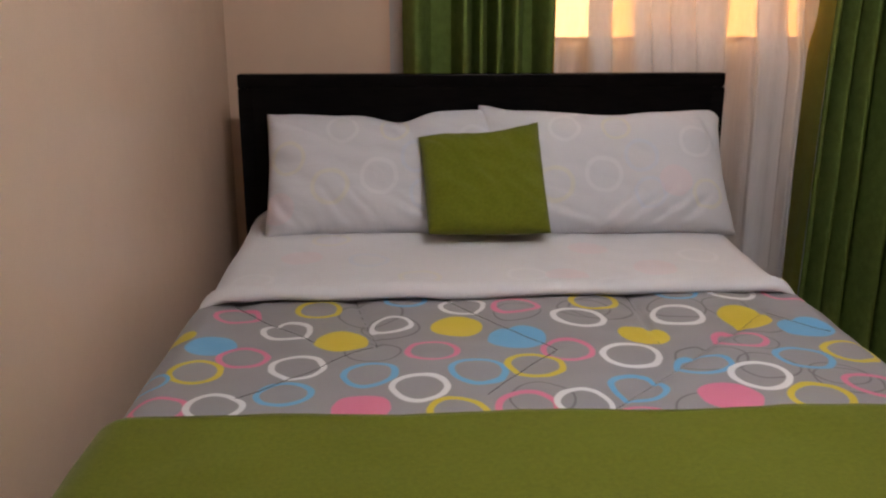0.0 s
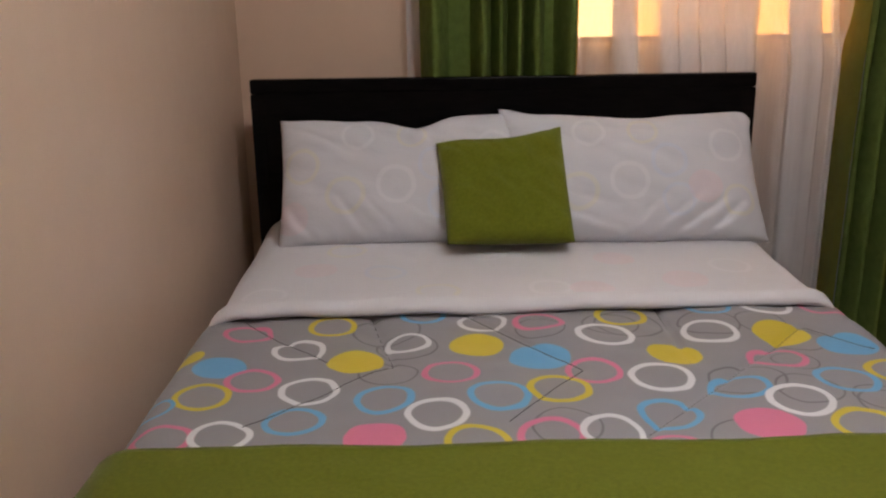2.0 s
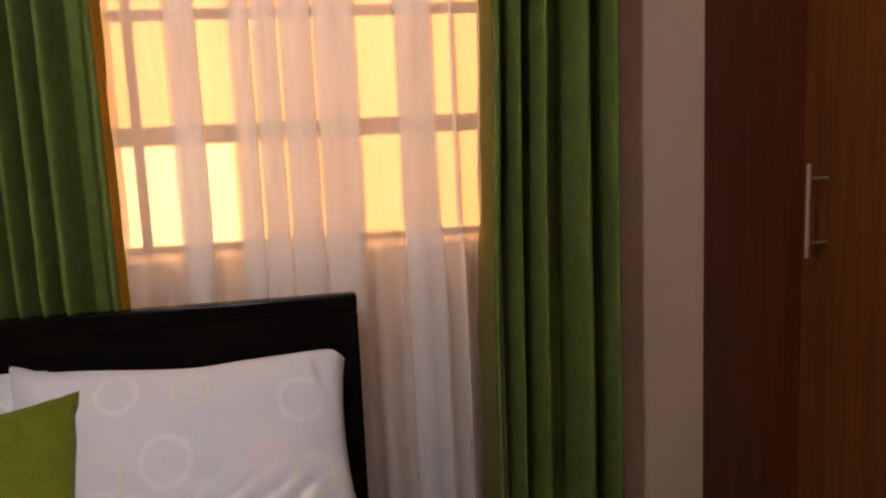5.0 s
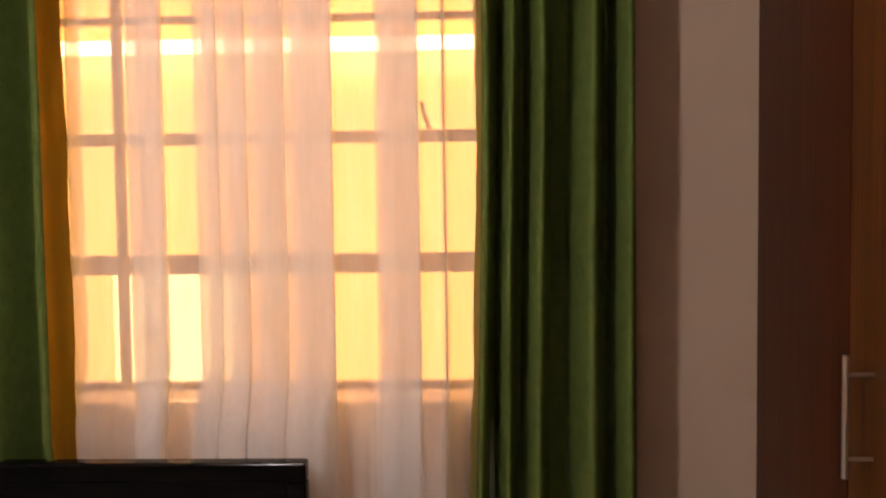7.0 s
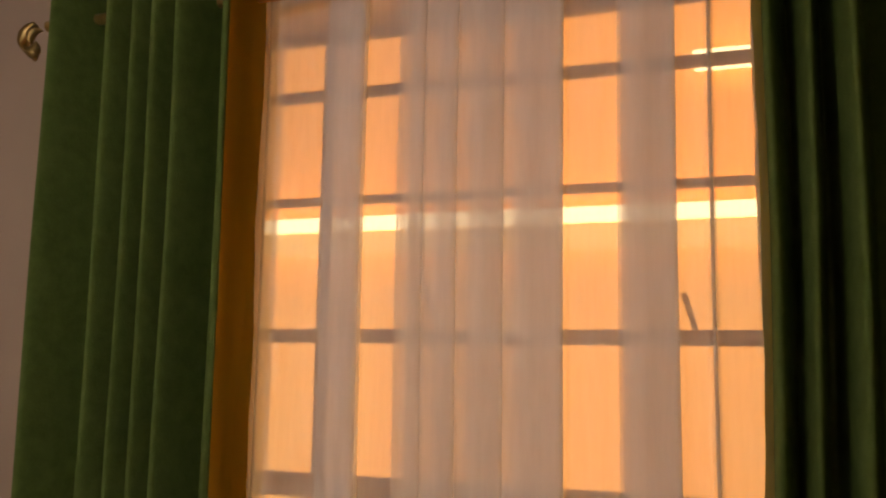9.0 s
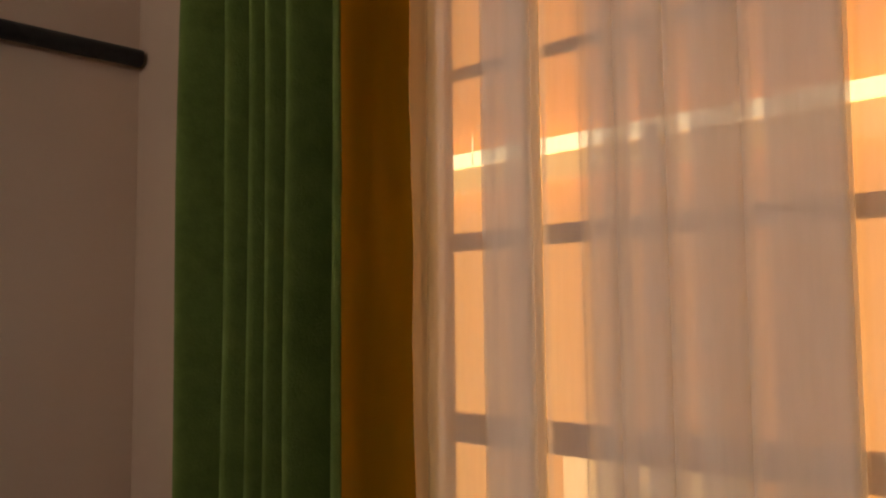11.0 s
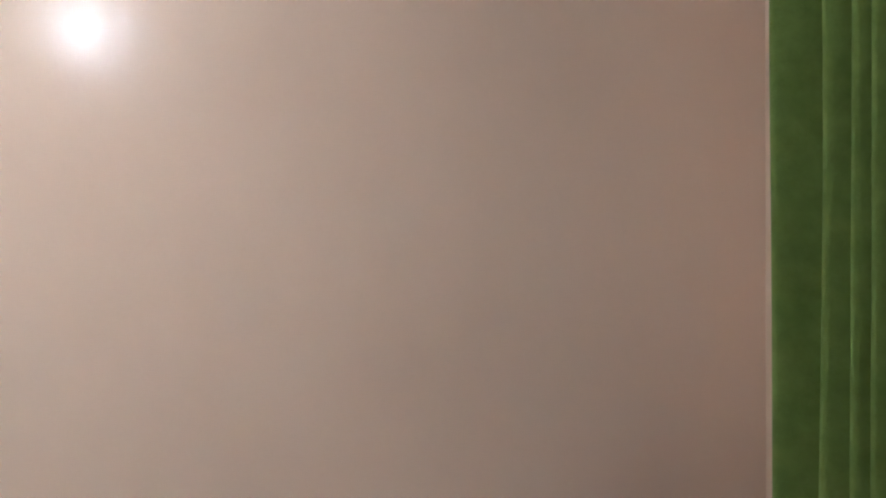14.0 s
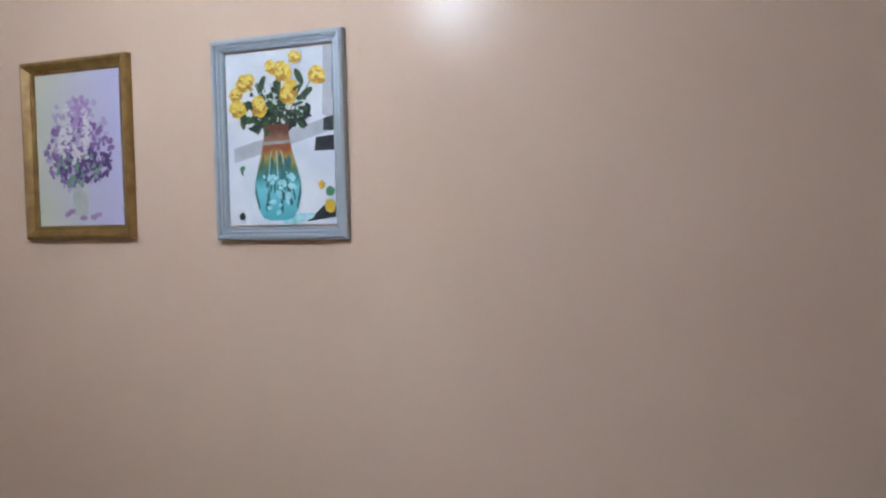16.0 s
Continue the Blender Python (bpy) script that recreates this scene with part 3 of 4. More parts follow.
thicken(quilt, 0.02, -1)


def sheet_place(u, v):
    x, z = over_bed(u, 0.052, 0.16, 0.34)
    y = -0.27 - 0.81 * v
    lump = 0.010 * wander(x, y, 0, 4.0) + 0.003 * wander(x, y, 3, 16.0)
    edge = max(0, (v - 0.90) / 0.10)
    skew = 0.02 * (x - 0.9)
    side = min(1, max(0, (x - 1.61) / 0.06))
    return x + side * lump, y + skew * v + 0.008 * wander(x, 0, 0, 7.0) * v, z + (1 - side) * (lump + 0.016 * math.sin(math.pi * min(1, edge)) + 0.014 * v + 0.04 * (1 - v) ** 1.5) - 0.008 * edge ** 3


sheet = tagged(part("bed_sheet", grid(150, 60, sheet_place), SHEET, smooth=True), "white ring-printed sheet folded back over the top of the quilt", "sheet")
thicken(sheet, 0.014, -1)


def runner_place(u, v):
    x, z = over_bed(u, 0.066, 0.20, 0.36, 0.03)
    y = -1.722 + 0.0 * (x - 0.9) - 0.48 * v
    lump = 0.007 * wander(x, y, 0, 4.0) + 0.002 * wander(x, y, 0, 14.0)
    side = min(1, max(0, (x - 1.61) / 0.06))
    return x + side * lump, y, z + (1 - side) * lump - 0.006


runner = tagged(part("bed_runner", grid(120, 40, runner_place), GREEN_FELT, smooth=True), "olive green felt runner across the foot of the bed", "bed runner")
thicken(runner, 0.006, -1)


def cushion_mesh(width, height, thick, top, seed, corner=0.06, creases=(), taper=0.0, shear=0.0):
    """A stuffed cover: thin at the seams, full in the middle. top(u): how far its upper edge rises; creases: folds from one (u, v) to another, their depth and width; shear: how far the top leans sideways."""
    bm = bmesh.new()
    n, rows = 84, []
    for face in (1, -1):
        rows.append([])
        for j in range(n + 1):
            line = []
            for i in range(n + 1):
                u, v = 2 * i / n - 1, 2 * j / n - 1
                full = max(0, (1 - u ** 4) * (1 - v ** 4)) ** 0.42
                x = width / 2 * u * (1 - corner * (1 - v * v)) * (1 - taper * (v + 1) / 2) - shear * v
                y = height / 2 * v * (1 - corner * (1 - u * u)) + top(u) * max(0, v) ** 2
                crease = 0.13 * wander(u * 1.6 + v * 1.5, v * 0.8 - u * 0.5, seed, 2.2) + 0.03 * wander(u * 1.4 + v, v - u * 0.4, seed + 4, 3.6)
                fold = 0.0
                for au, av, bu, bv, deep, wide in creases:
                    p, q = (u - au) * width / 2, (v - av) * height / 2
                    du, dv = (bu - au) * width / 2, (bv - av) * height / 2
                    length = math.hypot(du, dv)
                    along = (p * du + q * dv) / length ** 2
                    if -0.15 < along < 1.15:
                        away = (p * dv - q * du) / length + 0.006 * wander(p, q, seed + au, 16.0)
                        fade = math.sin(math.pi * (along + 0.15) / 1.3)
                        fold += deep * fade * (math.exp(-(away / wide) ** 2) - 0.8 * math.exp(-((away - 1.9 * wide) / (1.3 * wide)) ** 2))
                z = face * (thick / 2 * full * (1 + crease) - fold * min(1, full * 1.6))
                line.append((x, y, z + 0.006 * wander(u * 3, v * 3, seed + 8, 1.0)))
            rows[-1].append(line)
    verts = {}
    for k in (0, 1):
        for j in range(n + 1):
            for i in range(n + 1):
                rim = i in (0, n) or j in (0, n)
                if k and rim:
                    verts[k, i, j] = verts[0, i, j]
                else:
                    verts[k, i, j] = bm.verts.new(rows[k][j][i])
    for k in (0, 1):
        for j in range(n):
            for i in range(n):
                bm.faces.new([verts[k, i + a, j + b] for a, b in ((0, 0), (1, 0), (1, 1), (0, 1))])
    return bm


def leaning(x, y, z, tilt, turn=0.0, roll=0.0):
    """Pose of a cushion that stands on its lower edge and leans back."""
    return pose(x, y, z, 90 - tilt, 0, turn) @ pose(0, 0, 0, 0, 0, roll)


def left_top(u):
    return -0.040 * math.exp(-((u - 0.12) / 0.22) ** 2) - 0.010 * math.exp(-((u + 0.4) / 0.3) ** 2) + 0.006 * math.exp(-((u + 1) / 0.06) ** 2)


def right_top(u):
    return 0.024 * math.exp(-((u + 1) / 0.16) ** 2) - 0.014 * math.exp(-((u - 0.05) / 0.45) ** 2) - 0.026 * max(0, (u - 0.90) / 0.10) ** 2


def cushion_top(u):
    return 0.022 * u - 0.016 * math.exp(-((u - 0.10) / 0.5) ** 2) + 0.010 * max(0, u - 0.8) / 0.2


LEFT_CREASES = ((0.10, 0.92, 0.28, 0.40, 0.010, 0.014), (-0.52, -0.35, -0.30, -0.88, 0.008, 0.010), (-0.32, -0.35, -0.08, -0.85, 0.007, 0.010), (-0.95, -0.40, -0.72, -0.95, 0.008, 0.011),
                (-0.90, 0.80, -0.50, 0.45, 0.005, 0.012), (0.05, -0.50, 0.40, -0.90, 0.006, 0.011))
RIGHT_CREASES = ((-0.07, -0.90, 0.20, -0.40, 0.008, 0.009), (0.10, -0.93, 0.48, -0.40, 0.010, 0.009), (0.28, -0.95, 0.66, -0.46, 0.010, 0.009), (0.50, -0.95, 0.82, -0.50, 0.009, 0.010),
                 (-0.52, -0.62, -0.10, -0.88, 0.007, 0.010), (-0.60, -0.32, -0.15, -0.55, 0.006, 0.011), (0.80, 0.92, 0.92, 0.35, 0.008, 0.011), (-0.40, 0.75, 0.30, 0.62, 0.004, 0.016))
pillow = tagged(part("pillow", cushion_mesh(0.755, 0.420, 0.17, left_top, 2.0, 0.03, LEFT_CREASES, -0.005), PILLOW, smooth=True),
                "white pillow printed with faint rings, leaning on the headboard", "pillow", "pillows on the bed")
pillow.matrix_basis = leaning(0.562, -0.425, 0.832, 34, 0, 0.9)
pillow = tagged(part("pillow", cushion_mesh(0.795, 0.425, 0.17, right_top, 9.0, 0.045, RIGHT_CREASES, 0.02), PILLOW, smooth=True),
                "white pillow printed with faint rings, its end seam turned out", "pillow", "pillows on the bed")
pillow.matrix_basis = leaning(1.248, -0.452, 0.836, 34, 0, -0.2)
CUSHION_CREASES = ((0.75, -0.90, 0.95, -0.40, 0.003, 0.010), (-0.9, 0.9, -0.5, 0.5, 0.003, 0.012))
green_cushion = tagged(part("cushion", cushion_mesh(0.362, 0.352, 0.11, cushion_top, 14.0, 0.012, CUSHION_CREASES, -0.035, 0.010), GREEN_FELT, smooth=True),
                       "square olive green felt cushion leaning on the pillows", "cushion")
green_cushion.matrix_basis = leaning(0.860, -0.562, 0.834, 40, 0, 0.0)

# ---- wardrobe ----
wardrobe = empty("wardrobe", "tall brown wood veneer wardrobe with a steel bar handle", "wardrobe")
part("plinth", box(2.789, -1.78, 0, 3.32, -0.016, 0.08), DARK_WOOD, wardrobe)
part("body", box(2.767, -1.80, 0.08, 3.325, -0.014, 2.60, 0.002), DARK_WOOD, wardrobe)
part("side_panel", box(2.745, -0.526, 0.085, 2.766, -0.016, 2.595, 0.002), DARK_WOOD, wardrobe, "dark red-brown fixed panel")
for y0, y1, hy in ((-1.158, -0.530, -0.627), (-1.79, -1.162, -1.70)):
    door = part("door", box(2.745, y0, 0.085, 2.766, y1, 2.595, 0.002), BROWN_WOOD, wardrobe)
    part("handle", tube((2.697, hy, 1.208), (2.697, hy, 1.424), 0.006), STEEL, door, "brushed steel bar handle")
    part("post", tube((2.697, hy, 1.242), (2.745, hy, 1.242), 0.004), STEEL, door)
    part("post", tube((2.697, hy, 1.390), (2.745, hy, 1.390), 0.004), STEEL, door)

# ---- black rail on the wall over the bed ----
rail = empty("wall_rail", "black metal rail fixed along the wall above the bed", "rail")
part("rail", tube((0.032, -2.3, 2.384), (0.032, -0.012, 2.384), 0.022, 18), BLACK_METAL, rail, smooth=False)
for y in (-0.5, -1.25, -2.1):
    part("bracket", box(0, y - 0.015, 2.37, 0.012, y + 0.015, 2.398, 0.002), BLACK_METAL, rail)

# ---- ceiling lamp ----
lamp = empty("pendant_lamp", "bare energy-saving bulb hanging from the ceiling", "lamp")
part("ceiling_rose", tube((LAMP[0], LAMP[1], TOP - 0.03), (LAMP[0], LAMP[1], TOP), 0.045, 24), PLASTIC, lamp)
part("cord", tube((LAMP[0], LAMP[1], 2.60), (LAMP[0], LAMP[1], TOP - 0.03), 0.004), PLASTIC, lamp)
part("bulb_holder", tube((LAMP[0], LAMP[1], 2.515), (LAMP[0], LAMP[1], 2.60), 0.022, 20), PLASTIC, lamp)

# ---- framed pictures ----
SILVER = material("silver_grey_moulding", (0.38, 0.42, 0.47), 0.42, 0.25)
varied(SILVER, (0.39, 0.43, 0.48), (0.42, 0.46, 0.52), 12.0)
GOLD = material("old_gold_moulding", (0.24, 0.14, 0.035), 0.45, 0.35)
varied(GOLD, (0.20, 0.11, 0.03), (0.29, 0.175, 0.05), 25.0)


def paint(name, a, b, scale=30.0, rough=0.45):
    m = material(name, a, rough)
    varied(m, a, b, scale)
    return m


def moulding(width, height, face, steps, mat, thing):
    """Four mitred bars of a frame, each with a stepped section. The picture's plane is y, z; it stands out along x."""
    section = [(0, 0.0), (0, 0.018)] + steps + [(face, 0.006), (face, 0.0)]
    for turn in range(4):
        length = (width, height)[turn % 2]
        other = (height, width)[turn % 2]
        bm = bmesh.new()
        rings = []
        for end in (-1, 1):
            rings.append([bm.verts.new((out, end * (length / 2 - inn), -other / 2 + inn)) for inn, out in section])
        for k in range(len(section) - 1):
            bm.faces.new((rings[0][k], rings[0][k + 1], rings[1][k + 1], rings[1][k]))
        for ring in rings:
            bm.faces.new(ring)
        bmesh.ops.rotate(bm, verts=bm.verts, cent=(0, 0, 0), matrix=Matrix.Rotation(turn * math.pi / 2, 3, "X"))
        part("frame_bar", bm, mat, thing)


def blob(bm, y, z, ry, rz, level, sides=14, rag=0.15, turn=0.0):
    """A flat daub of paint."""
    ring = []
    for k in range(sides):
        a = 2 * math.pi * k / sides
        r = 1 + random.uniform(-rag, rag)
        p, q = ry * r * math.cos(a), rz * r * math.sin(a)
        ring.append(bm.verts.new((level, y + p * math.cos(turn) - q * math.sin(turn), z + p * math.sin(turn) + q * math.cos(turn))))
    bm.faces.new(ring)


def strip(bm, corners, level):
    bm.faces.new([bm.verts.new((level, y, z)) for y, z in corners])


def picture(name, label, y0, y1, z0, z1, mat, face, steps):
    thing = empty(name, label, "picture", (0.001, (y0 + y1) / 2, (z0 + z1) / 2), "pictures on the wall")
    moulding(y1 - y0, z1 - z0, face, steps, mat, thing)
    return thing


# roses in a glass vase; seen from the room the picture's y runs from the vase's left (low) to its right (high)
roses = picture("picture", "silver-framed print of yellow roses in a glass vase", -2.060, -1.699, 1.622, 2.105, SILVER, 0.030, [(0.006, 0.022), (0.011, 0.022), (0.013, 0.016), (0.019, 0.018), (0.022, 0.012), (0.027, 0.012)])
PW, PH = 0.296, 0.414
part("print_ground", box(0.003, -PW / 2, -PH / 2, 0.0055, PW / 2, PH / 2), paint("print_white", (0.66, 0.69, 0.78), (0.78, 0.79, 0.86), 9), roses)
bm = bmesh.new()
strip(bm, [(-0.13, -0.055), (0.148, 0.012), (0.148, 0.045), (-0.13, -0.02)], 0.0058)
strip(bm, [(0.118, 0.05), (0.148, 0.03), (0.148, 0.207), (0.125, 0.207)], 0.0058)
part("print_shade", bm, paint("print_grey", (0.42, 0.44, 0.50), (0.52, 0.54, 0.60), 20), roses)
bm = bmesh.new()
for k in range(120):
    a, r = random.uniform(0, 6.28), random.random() ** 0.7
    blob(bm, -0.008 + 0.095 * math.cos(a) * r, 0.070 + 0.062 * math.sin(a) * r, random.uniform(0.006, 0.013), random.uniform(0.004, 0.007), 0.0061 + k * 1e-5, 8, 0.3, a)
for y, z, turn in ((-0.045, 0.13, 1.2), (0.058, 0.142, 2.1), (-0.10, 0.045, 1.5), (0.075, 0.10, 0.6), (0.0, 0.12, 1.4)):
    blob(bm, y, z, 0.022, 0.009, 0.0066, 10, 0.15, turn)
for k in range(9):
    strip(bm, [(-0.012 + k * 0.003, 0.02), (-0.010 + k * 0.003, 0.02), (-0.085 + 0.022 * k, 0.13), (-0.088 + 0.022 * k, 0.13)], 0.0060)
tagged(part("print_leaves", bm, paint("leaf_green", (0.012, 0.032, 0.016), (0.055, 0.10, 0.045), 90), roses), kind="stuff")
bm = bmesh.new()
for k in range(46):
    blob(bm, -0.01 + random.gauss(0, 0.035), random.gauss(0.048, 0.018), random.uniform(0.005, 0.010), random.uniform(0.004, 0.007), 0.0067, 8, 0.3, k)
for y, z, turn in ((0.078, 0.060, 1.3), (0.064, 0.034, -0.9), (-0.06, 0.03, 0.8), (0.03, 0.03, 1.0)):
    blob(bm, y, z, 0.019, 0.011, 0.0068, 10, 0.2, turn)
tagged(part("print_dark_leaves", bm, paint("leaf_dark", (0.007, 0.016, 0.016), (0.018, 0.035, 0.028), 90), roses), kind="stuff")
bm = bmesh.new()
for k in range(16):
    blob(bm, -0.01 + random.uniform(-0.06, 0.05), random.uniform(0.03, 0.13), random.uniform(0.004, 0.009), 0.004, 0.00695, 7, 0.35, k)
tagged(part("print_pale_gap", bm, paint("gap_white", (0.50, 0.56, 0.58), (0.68, 0.72, 0.74), 60), roses), kind="stuff")
BLOOMS = ((0.048, 0.187, 0.7), (0.014, 0.156, 0.95), (-0.018, 0.168, 0.7), (0.106, 0.141, 0.9), (0.031, 0.105, 1.05), (-0.09, 0.136, 0.9), (-0.118, 0.110, 0.75), (-0.114, 0.074, 0.9), (-0.053, 0.078, 0.95))
ROSE = paint("rose_yellow", (0.62, 0.37, 0.02), (0.74, 0.53, 0.06), 90)
shade, light = bmesh.new(), bmesh.new()
for y, z, size in BLOOMS:
    bm = bmesh.new()
    blob(bm, y, z, size * random.uniform(0.025, 0.029), size * random.uniform(0.021, 0.024), 0.0072, 18, 0.14, random.uniform(0, 3))
    part("rose", bm, ROSE, roses)
    for k in range(11):
        blob(shade, y + size * random.uniform(-0.017, 0.017), z + size * random.uniform(-0.019, 0.008), size * random.uniform(0.007, 0.012), size * 0.0042, 0.0075 + k * 1e-5, 8, 0.3, random.uniform(-1, 1))
        blob(light, y + size * random.uniform(-0.016, 0.016), z + size * random.uniform(-0.008, 0.018), size * random.uniform(0.006, 0.010), size * 0.0040, 0.0077 + k * 1e-5, 8, 0.3, random.uniform(-1, 1))
tagged(part("petal_shade", shade, paint("rose_shade", (0.36, 0.17, 0.015), (0.52, 0.30, 0.03), 80), roses), kind="stuff")
tagged(part("petal_light", light, paint("rose_light", (0.78, 0.60, 0.10), (0.82, 0.66, 0.16), 50), roses), kind="stuff")
GLASSY = material("print_vase_paint", (0.2, 0.5, 0.6), 0.4)
up = node(GLASSY, "SeparateXYZ")
link(GLASSY, coords(GLASSY), up.inputs[0])
blend = GLASSY.node_tree.nodes.new("ShaderNodeValToRGB")
link(GLASSY, ramp(GLASSY, add_height(GLASSY, up.outputs[2], noise_of(GLASSY, coords(GLASSY), 40, 2), 0.03), -0.185, 0.035), blend.inputs[0])
stops = blend.color_ramp.elements
stops[0].position, stops[0].color = 0.0, (0.10, 0.38, 0.46, 1)
stops[1].position, stops[1].color = 1.0, (0.14, 0.045, 0.025, 1)
for at, colour in ((0.36, (0.20, 0.56, 0.64, 1)), (0.50, (0.05, 0.24, 0.27, 1)), (0.59, (0.09, 0.17, 0.07, 1)), (0.69, (0.40, 0.29, 0.05, 1)), (0.80, (0.30, 0.08, 0.03, 1)), (0.90, (0.26, 0.15, 0.10, 1))):
    stops.new(at).color = colour
link(GLASSY, blend.outputs[0], bsdf(GLASSY).inputs["Base Color"])
bm = bmesh.new()
half = [(0.036, 0.034), (0.034, 0.018), (0.036, 0.0), (0.042, -0.03), (0.054, -0.07), (0.064, -0.105), (0.065, -0.13), (0.056, -0.168), (0.042, -0.190), (0.020, -0.196)]
strip(bm, [(-0.008 + w, z) for w, z in half] + [(-0.008 - w, z) for w, z in reversed(half)], 0.0069)
part("print_vase", bm, GLASSY, roses)
bm = bmesh.new()
strip(bm, [(-0.046, -0.016), (0.030, -0.013), (0.032, -0.006), (-0.048, -0.008)], 0.0076)
part("print_ribbon", bm, paint("ribbon_grey", (0.28, 0.29, 0.28), (0.42, 0.43, 0.41), 40), roses)
bm = bmesh.new()
for k in range(34):
    y = random.uniform(-0.045, 0.045)
    z = random.uniform(-0.165, -0.05)
    blob(bm, -0.008 + y, z, random.uniform(0.002, 0.005), random.uniform(0.008, 0.020), 0.0073 + k * 1e-6, 8, 0.3, y * 5)
for side in (-1, 1):
    strip(bm, [(-0.008 + side * 0.062, -0.105), (-0.008 + side * 0.065, -0.13), (-0.008 + side * 0.055, -0.168), (-0.008 + side * 0.050, -0.165), (-0.008 + side * 0.058, -0.13)][::side], 0.0073)
tagged(part("print_facet_shade", bm, paint("facet_dark", (0.02, 0.10, 0.12), (0.06, 0.17, 0.18), 60), roses), kind="stuff")
bm = bmesh.new()
for k in range(26):
    y = random.uniform(-0.045, 0.045)
    blob(bm, -0.008 + y, random.uniform(-0.180, -0.09), random.uniform(0.004, 0.010), random.uniform(0.004, 0.010), 0.0074 + k * 1e-6, 7, 0.35, k)
for k in range(0, 7, 3):
    strip(bm, [(-0.035 + k * 0.009, -0.095), (-0.032 + k * 0.009, -0.095), (-0.022 + k * 0.0045, -0.03), (-0.024 + k * 0.0045, -0.03)], 0.0072)
blob(bm, 0.045, -0.193, 0.045, 0.011, 0.0068, 14, 0.2, 0.15)
tagged(part("print_sparkle", bm, paint("pale_aqua", (0.26, 0.58, 0.65), (0.50, 0.76, 0.82), 60), roses), kind="stuff")
PRINT_BLACK = paint("print_black", (0.012, 0.014, 0.018), (0.03, 0.04, 0.05), 40)
for corners in (((0.095, -0.035), (0.148, -0.035), (0.148, 0.0), (0.100, -0.003)), ((0.12, 0.012), (0.148, 0.01), (0.148, 0.045), (0.122, 0.04)),
                ((0.12, -0.16), (0.148, -0.165), (0.148, -0.19), (0.07, -0.2))):
    bm = bmesh.new()
    strip(bm, corners, 0.0067)
    part("print_object", bm, PRINT_BLACK, roses)
bm = bmesh.new()
blob(bm, -0.112, -0.185, 0.009, 0.009, 0.0068)
part("print_seal", bm, PRINT_BLACK, roses)
for y, z, size in ((0.133, -0.165, 0.016), (0.112, -0.115, 0.010)):
    bm = bmesh.new()
    blob(bm, y, z, size * 0.9, size, 0.0072)
    part("rose", bm, ROSE, roses)
bm = bmesh.new()
blob(bm, 0.135, -0.13, 0.012, 0.012, 0.0070)
for k in range(5):
    blob(bm, -0.112 + random.uniform(-0.01, 0.01), -0.075 + random.uniform(-0.01, 0.01), 0.006, 0.004, 0.0070, 7, 0.3, k)
tagged(part("print_small_leaves", bm, paint("small_leaf", (0.06, 0.20, 0.10), (0.12, 0.28, 0.16), 50), roses), kind="stuff")

lilac = picture("picture", "gold-framed painting of lilac flowers in a vase", -2.686, -2.322, 1.630, 2.105, GOLD, 0.034, [(0.004, 0.024), (0.010, 0.026), (0.018, 0.020), (0.026, 0.012), (0.030, 0.012)])
PALE_GROUND = material("painting_ground", (0.62, 0.58, 0.72), 0.5)
spread = node(PALE_GROUND, "SeparateXYZ")
link(PALE_GROUND, coords(PALE_GROUND), spread.inputs[0])
side_to_side = ramp(PALE_GROUND, add_height(PALE_GROUND, spread.outputs[1], noise_of(PALE_GROUND, coords(PALE_GROUND), 14, 3), 0.10), -0.12, 0.16)
link(PALE_GROUND, mix(PALE_GROUND, side_to_side, (0.60, 0.61, 0.47), (0.53, 0.50, 0.72)), bsdf(PALE_GROUND).inputs["Base Color"])
part("painting_ground", box(0.003, -0.144, -0.202, 0.0055, 0.144, 0.202), PALE_GROUND, lilac)


def daubs(name, mat, count, cy, cz, sy, sz, size, level):
    bm = bmesh.new()
    for k in range(count):
        a, r = random.uniform(0, 6.28), random.random() ** 0.6
        blob(bm, cy + sy * r * math.cos(a), cz + sz * r * math.sin(a), size * random.uniform(0.6, 1.3), size * random.uniform(0.5, 1.0), level + k * 4e-6, 8, 0.3, random.uniform(0, 3))
    tagged(part(name, bm, mat, lilac), kind="stuff")


daubs("painting_soft_bloom", paint("soft_lilac", (0.40, 0.33, 0.52), (0.48, 0.42, 0.60), 30), 190, 0.0, 0.015, 0.118, 0.125, 0.009, 0.0057)
daubs("painting_bloom", paint("lilac_violet", (0.17, 0.10, 0.29), (0.30, 0.19, 0.43), 50), 230, 0.0, -0.010, 0.122, 0.088, 0.0080, 0.0062)
daubs("painting_bloom", paint("lilac_mauve", (0.36, 0.22, 0.48), (0.46, 0.32, 0.58), 50), 70, 0.01, 0.095, 0.040, 0.045, 0.0075, 0.0065)
daubs("painting_bloom", paint("lilac_violet_dark", (0.07, 0.035, 0.15), (0.14, 0.07, 0.24), 50), 110, 0.02, -0.045, 0.095, 0.045, 0.0075, 0.0070)
daubs("painting_leaves", paint("grey_green", (0.12, 0.24, 0.18), (0.24, 0.36, 0.27), 50), 40, 0.0, -0.055, 0.085, 0.050, 0.0085, 0.0073)
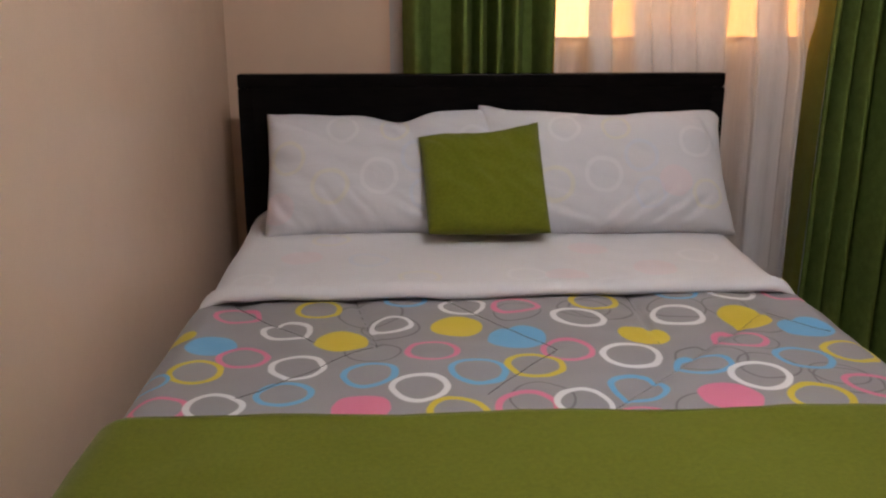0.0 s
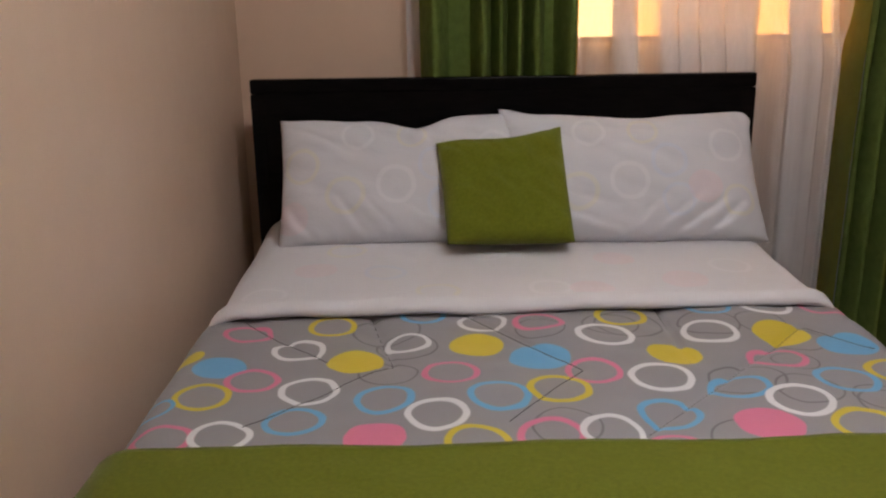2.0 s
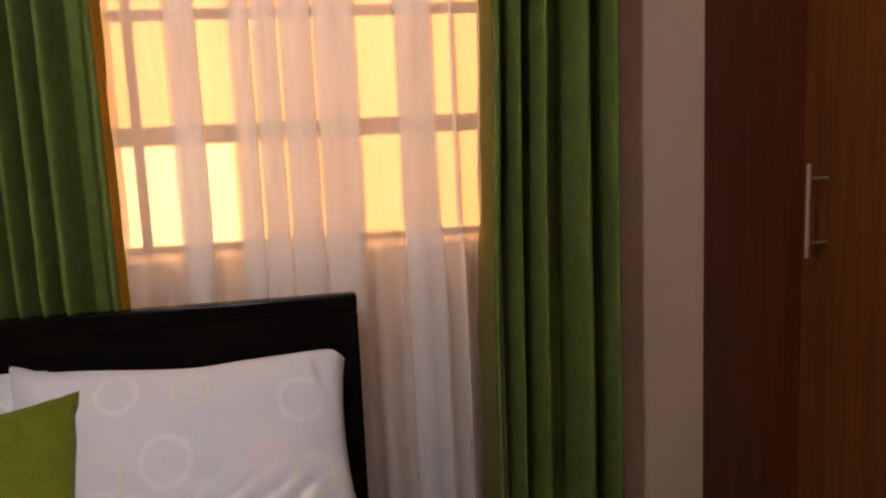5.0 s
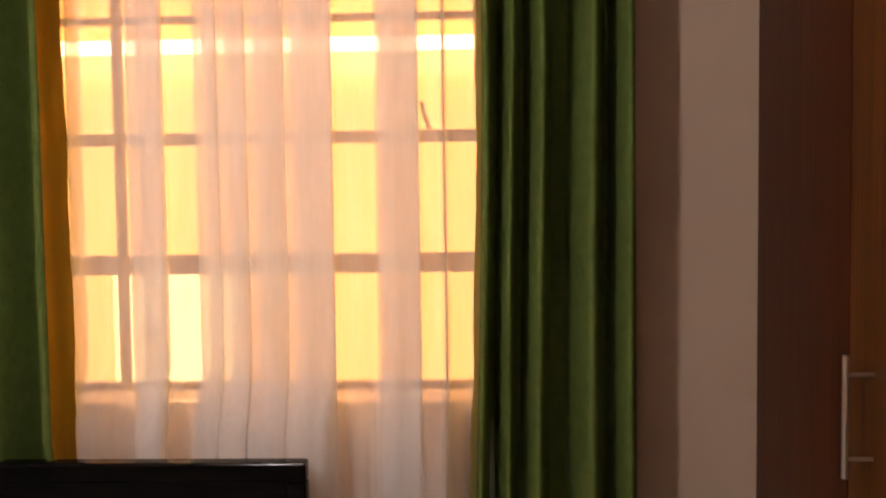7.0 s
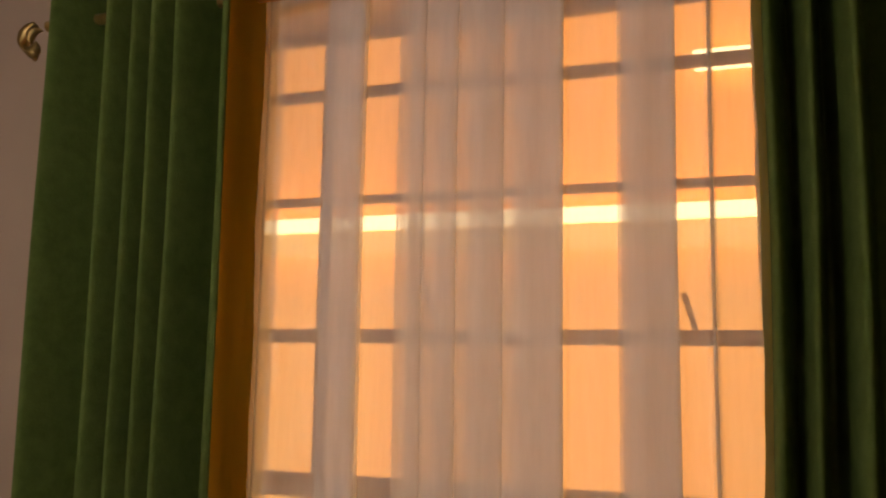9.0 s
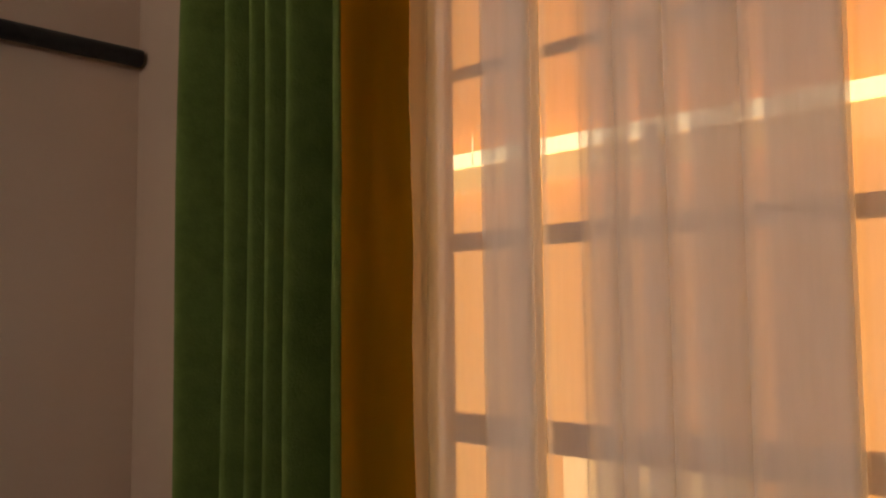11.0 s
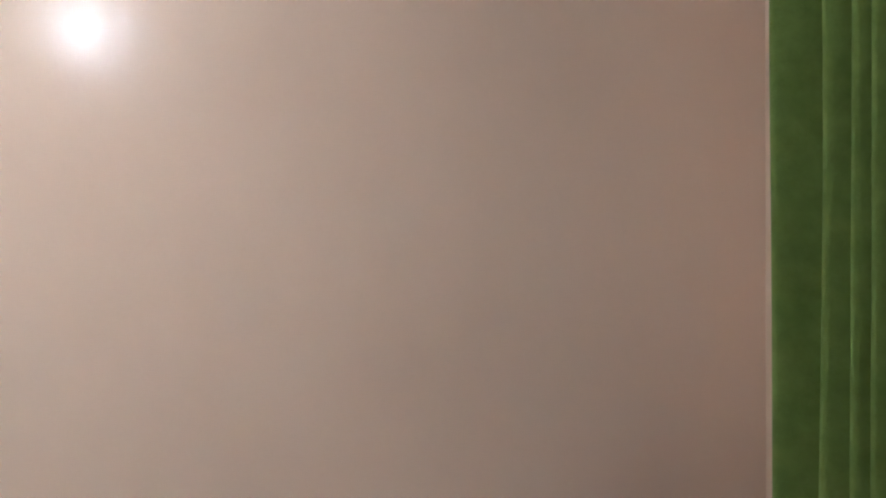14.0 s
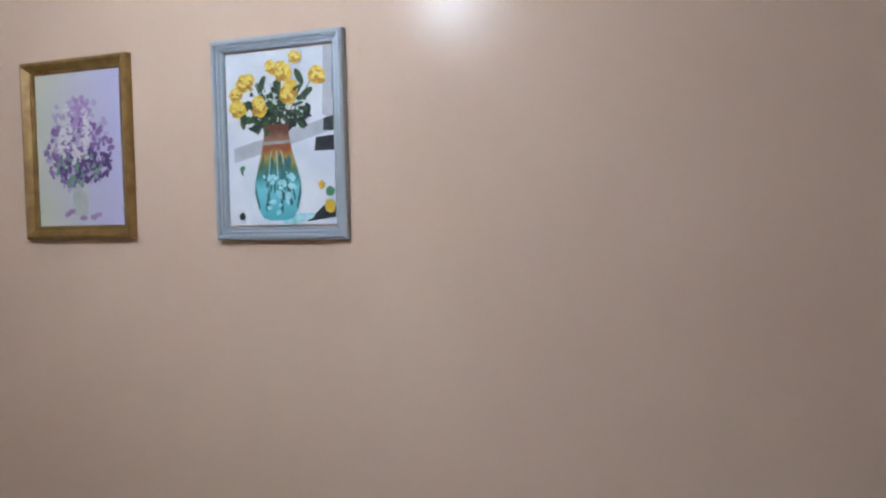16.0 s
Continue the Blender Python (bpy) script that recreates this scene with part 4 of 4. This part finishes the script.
for cy, cz, high in ((-0.035, 0.065, 0.060), (0.025, 0.010, 0.050), (0.030, 0.070, 0.040), (-0.055, 0.020, 0.040), (-0.01, -0.015, 0.03)):
    daubs("painting_white_bloom", paint("white_bloom", (0.58, 0.54, 0.62), (0.74, 0.71, 0.72), 60), 24, cy, cz, 0.015, high, 0.0068, 0.0076)
bm = bmesh.new()
strip(bm, [(-0.022, -0.175), (0.026, -0.175), (0.030, -0.085), (-0.026, -0.085)], 0.0066)
part("painting_vase", bm, paint("pale_vase", (0.42, 0.46, 0.42), (0.55, 0.58, 0.56), 20), lilac)
bm = bmesh.new()
for y, z in ((-0.045, -0.172), (-0.03, -0.165), (0.012, -0.183), (0.048, -0.18), (0.06, -0.176)):
    blob(bm, y, z, 0.013, 0.007, 0.0072, 9, 0.3)
fallen = part("painting_fallen_petals", bm, paint("fallen_petal", (0.30, 0.18, 0.40), (0.40, 0.28, 0.48), 40), lilac)
tagged(fallen, kind="stuff")


# the bulb's folded tubes
for n in range(3):
    a = 2 * math.pi * n / 3 + 0.3
    dx, dy = 0.017 * math.cos(a), 0.017 * math.sin(a)
    ex, ey = 0.008 * math.cos(a + 1.57), 0.008 * math.sin(a + 1.57)
    bm = bmesh.new()
    for s in (1, -1):
        tube((LAMP[0] + dx + s * ex, LAMP[1] + dy + s * ey, 2.39), (LAMP[0] + dx + s * ex, LAMP[1] + dy + s * ey, 2.515), 0.006, 10, bm)
    tube((LAMP[0] + dx + ex, LAMP[1] + dy + ey, 2.39), (LAMP[0] + dx - ex, LAMP[1] + dy - ey, 2.39), 0.006, 10, bm)
    bulb = part("bulb_tube", bm, TUBE, lamp)

# ---- floor tiles ----
def tile_mesh(name, wide, deep, mat):
    bm = box(0.0015, 0.0015, -0.008, wide - 0.0015, deep - 0.0015, 0.0, 0.0015, 1)
    me = bpy.data.meshes.new(name)
    bm.to_mesh(me)
    bm.free()
    me.materials.append(mat)
    return me


big, dark = tile_mesh("tile", 0.40, 0.40, GREY_TILE), tile_mesh("tile", 0.40, 0.318, BLACK_TILE)
for i in range(9):
    x = -0.10 + 0.40 * i
    ob = new("tile", dark)
    ob.parent, ob.location = floor, (x, -0.332, 0)
    for j in range(9):
        ob = new("tile", big)
        ob.parent, ob.location = floor, (x, -0.732 - 0.40 * j, 0)
